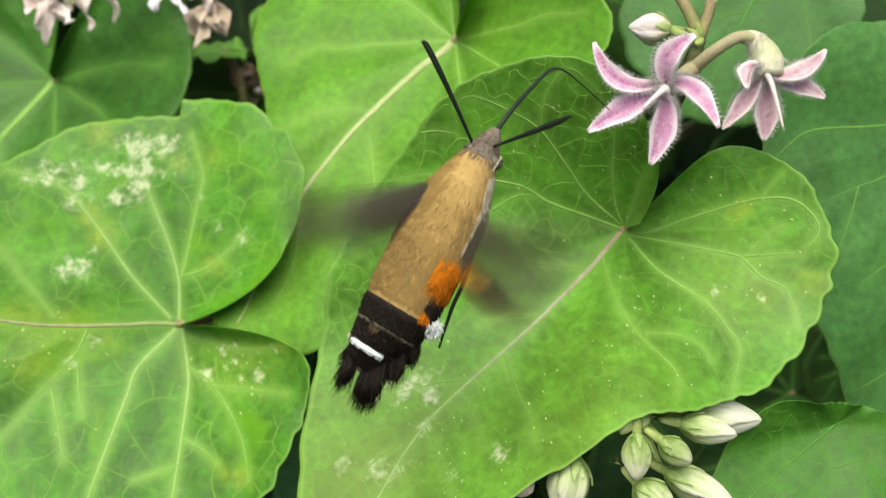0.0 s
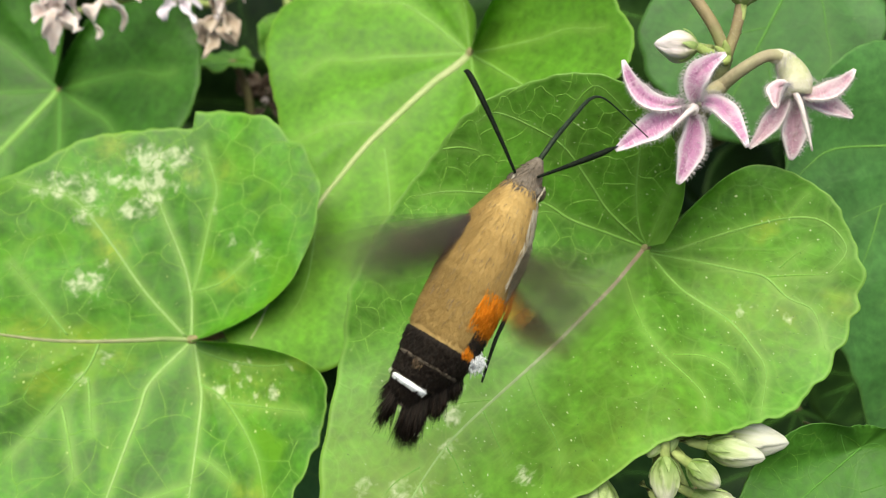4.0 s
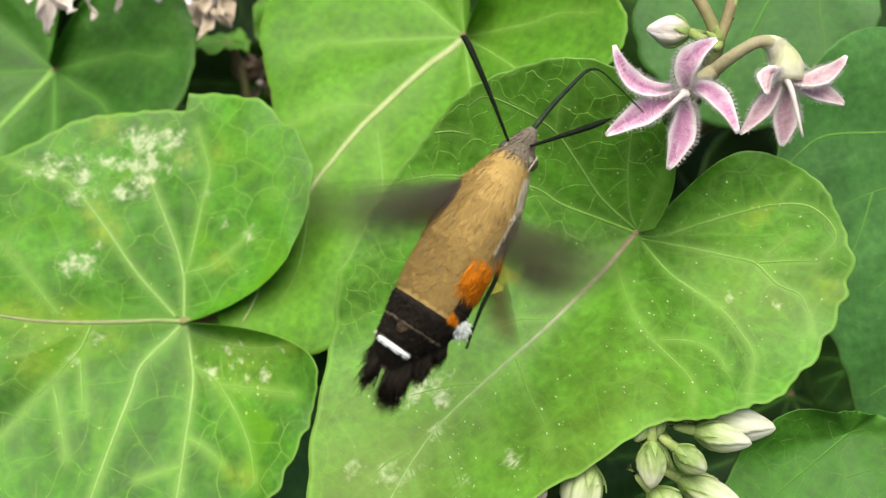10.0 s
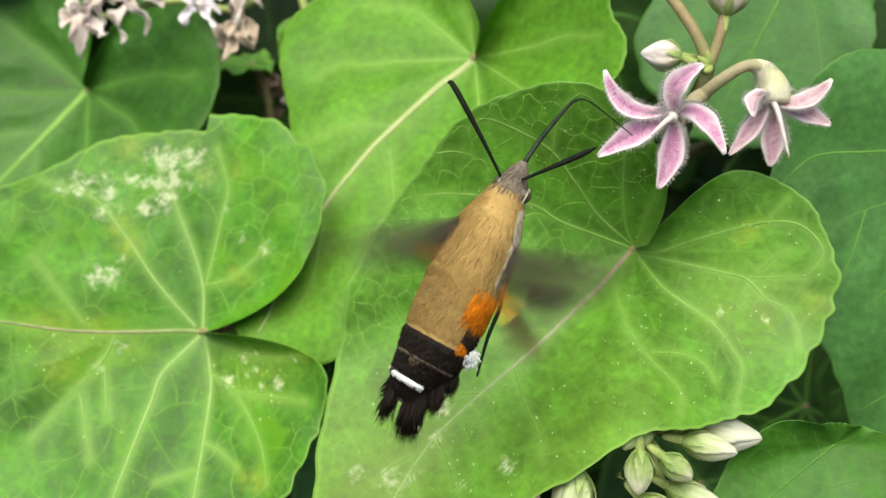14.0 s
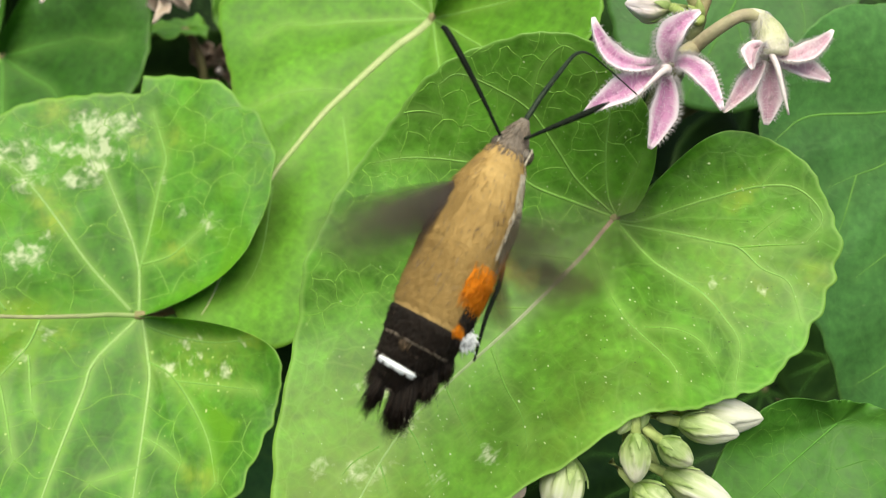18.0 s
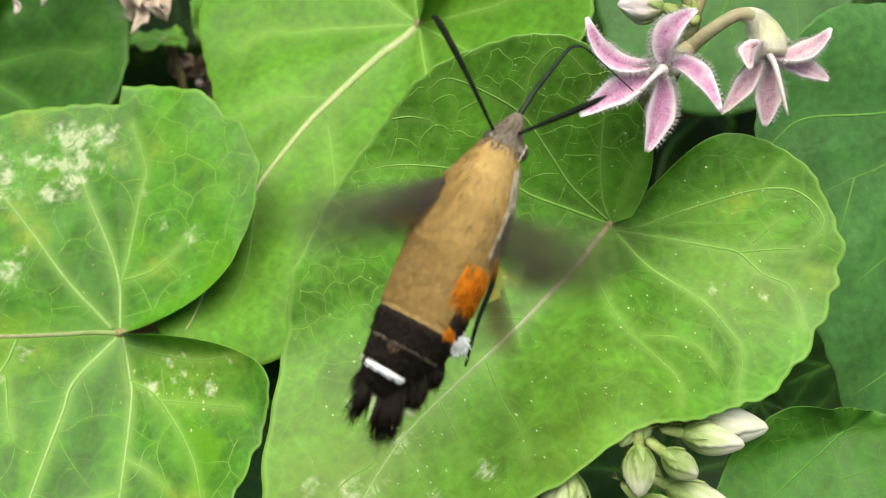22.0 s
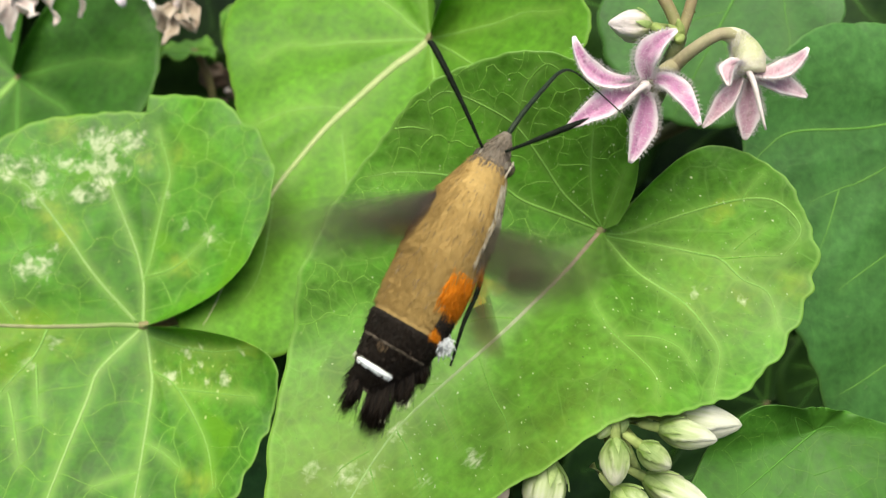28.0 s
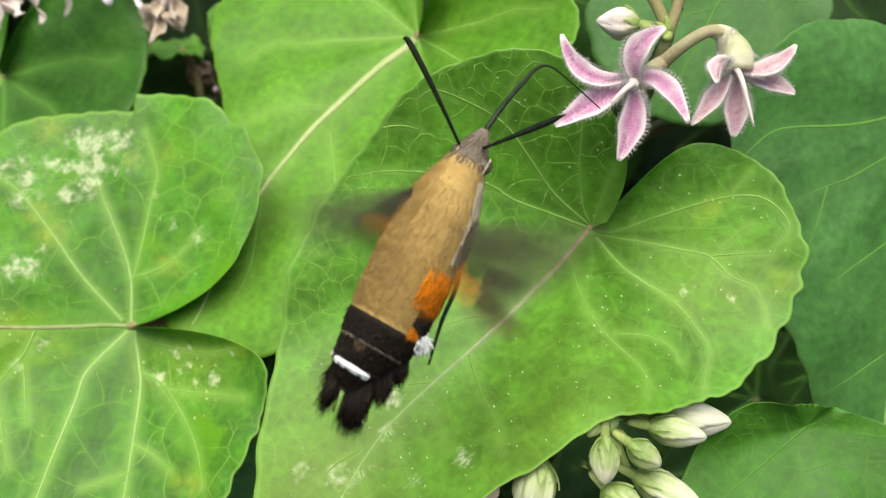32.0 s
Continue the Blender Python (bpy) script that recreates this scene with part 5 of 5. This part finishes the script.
# faded flowers further back
def faded(at, size, material, seed, label, hairs=0):
    r = np.random.default_rng(seed)
    petals = []
    for k in range(6):
        a = 2 * np.pi * k / 6 + r.uniform(-0.6, 0.6)
        d = np.array([math.cos(a), math.sin(a), 0])
        petals.append((0.6 * d, d * size * r.uniform(0.5, 0.9) + (r.uniform(-1, 1), r.uniform(0, 2), r.uniform(-1, 4)), d * size * r.uniform(0.45, 1.0) + (r.uniform(-1.5, 1.5), -size * r.uniform(0.2, 0.6), r.uniform(-3, 3)), size * r.uniform(0.4, 0.6), (r.uniform(-0.5, 0.5), r.uniform(-0.3, 0.5), 1)))
    return flower(at, petals, material, label, hairs, seed=seed, crumple=0.26 * size, group="faded flowers")


faded((-63.6, 39.4, -43.0), 5.6, PETAL_FADED, 41, "faded pale pink flower among shaded leaves", 60)
faded((-57.0, 43.0, -46.0), 5.2, PETAL_FADED, 42, "faded pale pink flower among shaded leaves", 60)
faded((-44.5, 42.4, -46.0), 4.0, PETAL_WHITE, 43, "small white flower curled shut")
faded((-39.0, 40.0, -49.0), 5.2, PETAL_DRY, 44, "withered brown flower with curled petals")
faded((-36.6, 47.6, -48.0), 5.4, PETAL_FADED, 45, "faded pink flower above a withered one", 40)
faded((-35.0, 30.0, -74.0), 7.0, PETAL_DRY_SHADED, 46, "dry grey-brown flower remains in deep shade")
back_stalk = bank_thing("flower_stalk", "thin green stalk holding the faded flowers", "flower stalk")
part("peduncle", tube(smooth_line([(-62, 40, -46), (-50, 44, -50), (-40, 43, -52), (-30, 48, -56), (-24, 20, -50)], 30), (0.6, 0.8), 8), STALK_GREEN, back_stalk)
shaded_leaf(-39.4, 35.6, -64, 100, 0.25, LEAF_FRESH, (10, 62), 61)
shaded_leaf(-29, 41, -72, 190, 0.36, LEAF_FRESH, (10, -30), 62)


# ---- the moth ----
def moth():
    r = np.random.default_rng(12)
    ob = thing("hawk_moth", BANK @ pose(0, 0, 0.024), "hovering ochre hawk moth with a dark white-barred tail", "moth")
    # along the body from the tail: y, x, half width, half height
    SPINE = np.array([(-14.8, 1.0, 1.0, 1.2), (-13.4, 0.35, 1.9, 2.2), (-11.8, 0.45, 2.55, 3.1), (-10.0, 0.8, 3.15, 3.75), (-7.9, 0.9, 3.6, 4.05), (-5.0, 0.65, 3.65, 4.0), (-2.0, 0.5, 3.75, 3.9), (1.0, 0.35, 3.8, 3.7),
                      (3.5, 0.25, 3.6, 3.55), (5.5, 0.15, 3.1, 3.3), (7.5, 0.1, 2.4, 2.8), (8.8, 0.05, 1.9, 2.25), (10.2, 0.0, 1.5, 1.6), (11.6, 0.0, 0.95, 1.0), (12.7, 0.0, 0.4, 0.4)])

    def at(y):
        return [np.interp(y, SPINE[:, 0], SPINE[:, k]) for k in (1, 2, 3)]

    def shell(y0, y1, grow=1.0, n=14, m=36, close=True):
        ys = np.linspace(y0, y1, n)
        v = []
        for y in ys:
            x, w, h = at(y)
            for a in np.linspace(0, 2 * np.pi, m, endpoint=False):
                v.append((x + grow * w * math.cos(a), y, grow * h * math.sin(a)))
        f = [(i * m + k, (i + 1) * m + k, (i + 1) * m + (k + 1) % m, i * m + (k + 1) % m) for i in range(n - 1) for k in range(m)]
        f += [tuple(range(m)), tuple(range((n - 1) * m, n * m))[::-1]]
        return v, f

    def coat(y0, y1, a0, a1, count, length, width, lie=0.32, grow=1.0, soft=False):
        """Hair on the body between two stations and two angles round it, lying backward."""
        ys, an = r.uniform(y0, y1, count), r.uniform(radians(a0), radians(a1), count)
        if soft:
            ys = (y0 + y1) / 2 + 0.23 * (y1 - y0) * np.clip(r.normal(size=count), -2.2, 2.2)
            an = radians((a0 + a1) / 2) + 0.21 * radians(a1 - a0) * np.clip(r.normal(size=count), -2.2, 2.2)
        x, w, h = at(ys)
        roots = np.stack([x + grow * w * np.cos(an), ys, grow * h * np.sin(an)], 1)
        out = np.stack([np.cos(an) / w, np.zeros(count), np.sin(an) / h], 1)
        out /= np.linalg.norm(out, axis=1)[:, None]
        slope = np.interp(ys, SPINE[:, 0], np.gradient(SPINE[:, 2], SPINE[:, 0]))
        ways = lie * out + np.stack([0.16 * r.normal(size=count) - slope * np.cos(an) * 0.8, -np.ones(count), 0.06 * r.normal(size=count)], 1)
        return hair(roots, ways, length * r.uniform(0.6, 1.3, count), width)

    head = part("head", shell(9.0, 12.6), GREY_SKIN, ob, "grey-brown furry head")
    part("head_fur", hair(*[v for v in coat_input(r, at, 8.6, 12.2, 700)], 0.05), GREY_FUR, head, kind="stuff")
    for side in (-1, 1):
        v = []
        c = np.array([1.55 if side > 0 else -1.15, 9.4, 0.75 if side > 0 else 0.4])
        n, m = 9, 16
        for i in range(n):
            p = np.pi * (i + 0.02) / (n - 0.96)
            for k in range(m):
                a = 2 * np.pi * k / m
                v.append(c + 0.80 * np.array([math.sin(p) * math.cos(a), math.sin(p) * math.sin(a) * 1.1, math.cos(p)]))
        f = [(i * m + k, (i + 1) * m + k, (i + 1) * m + (k + 1) % m, i * m + (k + 1) % m) for i in range(n - 1) for k in range(m)]
        part("eye", (v, f), EYE, head, "dark brown compound eye")
        a = r.uniform(0, 2 * np.pi, 160)
        ring = c + np.stack([side * (0.15 + 0 * a), 0.95 * np.cos(a), 0.82 * np.sin(a)], 1)
        part("eye_ring", hair(ring, np.stack([side * 0.5 + 0 * a, -0.8 + 0.3 * np.cos(a), 0.5 * np.sin(a)], 1), 0.4, 0.035), PALE_FUR, head, "pale rim of fur round the eye", kind="stuff")
    thorax = part("thorax", shell(-1.0, 9.2), OCHRE_SKIN, ob, "furry ochre thorax")
    part("thorax_fur", coat(-1.2, 9.4, -10, 215, 11000, 1.25, 0.017, 0.03), OCHRE_FUR, thorax, kind="stuff")
    part("flank_fur", coat(-1.0, 8.9, -75, 24, 2200, 1.0, 0.036, 0.16), PALE_FUR, thorax, "pale fur along the flank", kind="stuff")
    part("breast_fur", coat(0.2, 7.8, 4, 44, 900, 1.0, 0.034, 0.05, 1.02), PALE_FUR, thorax, "cream fur behind the eye", kind="stuff")
    abdomen = part("abdomen", shell(-8.2, -0.8, 0.99), OCHRE_SKIN, ob, "ochre front half of the abdomen")
    part("abdomen_fur", coat(-6.8, -0.6, 30, 200, 9500, 0.95, 0.017, 0.03), OCHRE_FUR, abdomen, kind="stuff")
    part("dark_hairs", coat(-6.5, 8.4, 30, 170, 150, 0.9, 0.026, 0.10, 1.01), GREY_FUR, abdomen, "stray dark hairs", kind="stuff")
    part("side_patch", coat(-4.9, -1.3, -20, 72, 3000, 1.1, 0.035, 0.05, 1.03, True), ORANGE_FUR, abdomen, "orange patch on the side", kind="stuff")
    part("side_patch", coat(-7.7, -6.8, 36, 60, 140, 0.6, 0.035, 0.08, 1.04, True), ORANGE_FUR, abdomen, "orange patch on the side", kind="stuff")
    part("side_patch", coat(-4.6, -0.8, 180, 215, 200, 0.8, 0.03, 0.06, 1.0), ORANGE_FUR, abdomen, "orange patch on the side", kind="stuff")
    part("side_bar", coat(-7.2, -5.0, -30, 56, 1700, 0.7, 0.04, 0.08, 1.035, True), DARK_FUR, abdomen, "dark bar on the side", kind="stuff")
    for k, (y0, y1, g) in enumerate(((-10.1, -7.8, 1.02), (-12.2, -9.7, 0.99), (-14.6, -11.7, 0.96))):
        band = part("tail_segment", shell(y0, y1, g, 8), DARK_SKIN, ob, "blackish segment of the abdomen")
        part("segment_edge", coat(y0 - 0.05, y0 + 0.1, 20, 160, 260, 0.28, 0.03, 0.1, g * 1.015), GREY_FUR, band, kind="stuff")
        part("segment_fur", coat(y0 + 0.5, y1 + 0.1, -10, 190, 2600, 0.7, 0.035, 0.03, g), DARK_FUR, band, kind="stuff")
    part("tan_spot", coat(-10.6, -10.1, 100, 122, 60, 0.7, 0.03, 0.1, 1.0), TAN_FUR, ob, "small tan spot on the tail", kind="stuff")
    # the white bar lies across the back in front of the tail fan
    ys = r.uniform(-12.85, -12.25, 420)
    xs = r.uniform(-1.65, 1.85, 420)
    x0, w0, h0 = at(-12.5)
    zs = h0 * np.sqrt(np.maximum(1 - ((xs - x0) / w0) ** 2, 0.02)) + 0.25
    roots = np.stack([xs, ys - 0.03 * xs, zs], 1)
    part("white_fringe", hair(roots, np.stack([0.1 * r.normal(size=420), -np.ones(420), np.full(420, 0.1)], 1), 0.24, 0.04), WHITE_FUR, ob, "white bar across the dark tail", kind="stuff")
    bar = []
    for i in range(16):
        x = -1.75 + 3.7 * i / 15
        zc = h0 * math.sqrt(max(1 - ((x - x0) / w0) ** 2, 0.25)) + 0.62
        half = 0.14 * (1 - (2 * i / 15 - 1) ** 4) + 0.06
        bar += [(x, -12.55 - 0.03 * x + half, zc), (x, -12.55 - 0.03 * x, zc + 0.16), (x, -12.55 - 0.03 * x - half, zc + 0.04)]
    part("white_band", (bar, [(3 * i + k, 3 * i + k + 1, 3 * i + k + 4, 3 * i + k + 3) for i in range(15) for k in range(2)]), WHITE_FUR, ob, "white bar across the dark tail")
    # tail fan: separate blunt brushes of hair
    for root, tip, wide, count in (((3.6, -9.8, 0.3), (4.75, -12.0, 0.2), 1.3, 420), ((2.9, -11.6, 0.6), (3.9, -14.4, 0.4), 1.7, 560), ((1.3, -13.0, 1.0), (2.8, -18.2, 0.7), 2.2, 800), ((-0.6, -13.0, 0.8), (-0.2, -17.8, 0.3), 1.3, 300), ((-1.1, -12.6, 0.4), (-1.6, -15.4, 0.0), 0.7, 110)):
        root, tip = np.array(root), np.array(tip)
        way = tip - root
        long = np.linalg.norm(way)
        across = np.array([-way[1], way[0], 0]) / long
        u, w = r.uniform(-0.5, 0.5, count), r.uniform(-0.5, 0.5, count)
        roots = root + wide * 0.7 * u[:, None] * across + np.stack([0 * u, 0.4 * r.normal(size=count), 0.9 * w], 1)
        ways = way / long + (0.25 * wide / long) * u[:, None] * across + 0.075 * r.normal(size=(count, 3))
        part("tail_tuft", hair(roots, ways, long * r.uniform(0.72, 1.06, count) * (1 - 0.25 * u ** 2), 0.045), DARK_FUR, ob, "blackish brush of tail hair", kind="stuff")
    for cx, cy in ((-1.6, -12.0), (2.9, -15.9), (1.4, -13.6)):
        roots = np.stack([cx + 0.25 * r.normal(size=40), cy + 0.2 * r.normal(size=40), 0.3 + 0.4 * r.normal(size=40)], 1)
        part("pale_tuft", hair(roots, np.stack([0.3 * r.normal(size=40), -np.ones(40), 0.1 * r.normal(size=40)], 1), 0.6, 0.06), CREAM_FUR, ob, "cream tuft at the tail", kind="stuff")
    roots = np.stack([4.5 + 0.30 * r.normal(size=420), -7.6 + 0.35 * r.normal(size=420), 1.3 + 0.4 * r.normal(size=420)], 1)
    part("white_tuft", hair(roots, np.stack([0.5 + 0.4 * r.normal(size=420), -0.8 + 0.3 * r.normal(size=420), 0.3 * r.normal(size=420)], 1), 0.7, 0.07), WHITE_FUR, ob, "white tuft beside the tail", kind="stuff")
    part("hind_leg", tube(smooth_line([(3.7, 1.8, 0.2), (4.8, -1.6, 0.4), (5.2, -5.0, 0.4), (6.1, -9.0, 0.2)], 18), (0.26, 0.24, 0.20, 0.11), 7), HORN, ob, "thin dark hind leg held back")
    for pts in ([(-1.4, 9.9, 1.4), (-4.4, 11.9, 2.3), (-7.6, 14.0, 2.8), (-10.1, 15.6, 2.7), (-10.7, 15.6, 2.5)], [(0.6, 10.6, 1.6), (2.6, 13.0, 2.4), (4.4, 15.2, 2.9), (5.7, 17.0, 3.0)]):
        part("antenna", tube(smooth_line(pts, 26), (0.14, 0.18, 0.23, 0.29, 0.31, 0.26, 0.05), 8), HORN, ob, "black antenna thickening towards its tip")
    part("proboscis", tube(smooth_line([(0.0, 12.3, 0.0), (0.3, 15.5, -0.6), (0.9, 19.0, -2.2), (1.5, 21.6, -4.0), (2.7, 22.8, -5.4), (5.3, 23.0, -7.2), (9.2, 22.6, -8.6)], 40), (0.27, 0.26, 0.23, 0.18, 0.11, 0.08, 0.07), 8), HORN_GREY, ob, "long black proboscis reaching into a flower")
    return ob


def coat_input(r, at, y0, y1, count):
    ys, an = r.uniform(y0, y1, count), r.uniform(radians(-30), radians(210), count)
    x, w, h = at(ys)
    roots = np.stack([x + w * np.cos(an), ys, h * np.sin(an)], 1)
    ways = 0.35 * np.stack([np.cos(an), 0 * an, np.sin(an)], 1) + np.stack([0.2 * r.normal(size=count), -np.ones(count), 0.1 * r.normal(size=count)], 1)
    return roots, ways, 0.8 * r.uniform(0.6, 1.2, count)


hawk = moth()


def wing(name, side, root, span, chord, back, materials, label, border=1.0, fade=1.3):
    """A wing blade spread from its root to one side; its front margin is nearly straight, its outer part may be another colour."""
    n, m = 20, 9
    v, cover = [], []
    for i in range(n):
        s = i / (n - 1)
        w = chord * (0.62 + 0.85 * s - 0.62 * s * s) * max(1 - s ** 5, 0.03) ** 0.6
        for j in range(m):
            c = j / (m - 1)
            v.append((side * span * s, 0.5 - c * w - back * s * s, 0.5 * math.sin(np.pi * c) * (1 - s)))
            cover.append(max(1 - s ** fade, 0) ** 0.8 * min(1, (1 - c) / 0.55, (c + 0.12) / 0.3))
    f = [(i * m + j, i * m + j + 1, i * m + m + j + 1, i * m + m + j) for i in range(n - 1) for j in range(m - 1)]
    ob = part(name, (v, f), materials[0], hawk, label)
    ob.data.attributes.new("cover", "FLOAT", "POINT").data.foreach_set("value", np.array(cover, dtype=np.float32))
    if len(materials) > 1:
        ob.data.materials.append(materials[1])
        ob.data.polygons.foreach_set("material_index", [int((k // (m - 1)) / (n - 1) > border - 0.10 * abs((k % (m - 1)) / (m - 2) - 0.4)) for k in range(len(f))])
    ob.matrix_basis = pose(*(c * MM for c in root))
    return ob


# Each beating wing is a fan of thin pieces that follow one another through the stroke.
# Per wing: its root, the turn and the lift at either end of the stroke, and how far the fan spreads.
WINGS = []
for side, name, pieces, root, span, chord, back, materials, border, fade, label, ends, fan in (
        (-1, "forewing_piece", 5, (-2.9, 3.9, 1.6), 17.5, 6.6, 1.5, (WING_BROWN,), 1.0, 1.6, "thin brown piece of the fast beating forewing", ((-32, 4), (-20, -70)), -18),
        (1, "forewing_piece", 5, (2.7, 3.4, 1.9), 13.5, 7.6, 1.0, (WING_VEIL,), 1.0, 5.0, "thin brown piece of the fast beating forewing", ((26, 4), (46, 4)), -44),
        (-1, "hindwing_piece", 2, (-3.0, 0.9, 0.9), 6.5, 3.2, 0.4, (WING_AMBER, WING_BROWN), 0.45, 1.3, "thin orange piece of the fast beating hindwing", ((-24, 10), (-10, -35)), -8),
        (1, "hindwing_piece", 2, (2.9, 0.6, 1.2), 11.0, 4.6, 0.4, (WING_ORANGE, WING_RIM), 0.40, 4.0, "orange hindwing piece with a brown outer half", ((-40, -24), (32, 4)), -10)):
    for k in range(pieces):
        u = k / (pieces - 1)
        WINGS.append((wing(name, side, root, span * (1 - 0.25 * u), chord, back, materials, label, border, fade), side, root, [(turn + fan * u, lift) for turn, lift in ends], 0.42 * (u - 0.5)))


def motions():
    # where the moth hovers over the bank: seconds, x and y in millimetres, heading
    hover = [
        (0, -1.04, 1.15, -31.5), (0.5, -0.73, 0.60, -33.9), (1, 1.30, 1.36, -28.5), (1.5, -2.23, 2.20, -36.1), (2, -1.99, 1.63, -33.2), (2.5, -2.12, 1.53, -35.1),
        (3, -1.57, 1.72, -37.2), (3.5, 0.28, -0.75, -31.0), (4, 0.14, 0.03, -31.2), (4.5, 0.53, -0.42, -30.2), (6.5, 1.58, -0.71, -29.3), (7, 0.75, -0.16, -29.4),
        (7.5, 1.26, -0.38, -27.9), (8, 1.60, -0.29, -26.6), (8.5, 0.15, 0.13, -25.2), (9, -0.24, 0.79, -31.7), (9.5, -1.81, 1.74, -34.9), (10, 0.19, 1.74, -33.1),
        (10.5, 1.43, -0.08, -28.5), (11, 1.59, -0.25, -29.3), (11.5, 1.83, 0.39, -29.0), (12, 1.68, 0.45, -28.5), (12.5, 0.42, 2.24, -30.3), (13, -1.31, 1.60, -34.3),
        (13.5, -0.49, 1.01, -29.4), (14, 1.26, 0.05, -28.3), (14.5, 1.85, -1.03, -24.9), (16.5, 3.77, -1.29, -22.2), (17, 1.59, -0.36, -26.5), (17.5, 1.28, 0.63, -29.9),
        (18, 2.29, -0.47, -28.7), (18.5, 0.50, -0.33, -30.9), (19, 0.36, 0.08, -34.4), (19.5, -0.11, 0.30, -32.6), (20, 1.24, 0.04, -30.6), (20.5, 2.42, -0.36, -25.7),
        (21, 1.53, 0.74, -29.3), (21.5, 1.47, -0.80, -27.0), (22, 1.86, 0.23, -29.7), (22.5, 0.76, 0.93, -33.9), (23, -0.17, 0.74, -36.7), (23.5, 0.10, 0.90, -34.6),
        (24, -1.26, 0.74, -33.8), (24.5, -0.82, 1.68, -33.7), (25, 0.06, 0.68, -31.3), (25.5, 0.19, 0.93, -31.7), (27.5, 1.70, -0.83, -30.6), (28, 2.23, -0.35, -30.3),
        (28.5, 1.85, -0.82, -27.2), (29, 1.86, -0.64, -29.6), (29.5, 2.50, 0.20, -29.8), (30, 1.57, 0.34, -29.4), (30.5, 2.38, -0.37, -27.7), (31, 0.54, -0.22, -30.8),
        (31.5, -0.76, 0.19, -34.9), (32, 1.20, -0.23, -30.2),
    ]
    rise = ((0, 14.5, 17, 23, 28, 32), (24.0, 24.6, 25.4, 26.4, 26.6, 27.0))
    walk(hawk, [(t, BANK @ pose(x * MM, y * MM, float(np.interp(t, *rise)) * MM, 0, 0, a + 0.7) @ pose(0, 0, 0, -5)) for t, x, y, a in hover])
    # where in its beat the wing stroke stands: seconds and parts of a beat; between these it goes on at its own pace
    beat = [(0, 0.0), (1, 0.85), (2, 0.47), (3, 0.88), (4, 0.0), (7, 0.04), (7.6, 0.46), (8, 0.46), (9, 0.02), (10, 0.18), (11, 0.95), (12, 0.24), (13, 0.98), (14, 0.36), (14.5, 0.48), (16.5, 0.5), (17, 0.82), (18, 0.88),
            (19, 0.44), (20, 0.52), (21, 0.0), (22, 0.22), (23, 0.44), (24, 0.42), (25, 0.40), (27.5, 0.86), (28, 0.22), (29, 0.26), (30, 0.48), (31, 0.40), (32, 0.42)]
    total = [beat[0][1]]
    for (t0, p0), (t1, p1) in zip(beat, beat[1:]):
        ahead = 2.35 * (t1 - t0)
        total.append(total[-1] + (p1 - p0) + round(ahead - (p1 - p0)))
    times = [t for t, _ in beat]
    for ob, side, root, ends, late in WINGS:
        rows = []
        for k in range(0, 32 * FPS + 1):
            b = 0.5 - 0.5 * math.cos(2 * math.pi * (float(np.interp(k / FPS, times, total)) + late))
            turn, lift = (u + b * (w - u) for u, w in zip(*ends))
            rows.append((k / FPS, pose(*(c * MM for c in root)) @ pose(0, 0, 0, 0, -side * lift, side * turn)))
        walk(ob, rows)


motions()
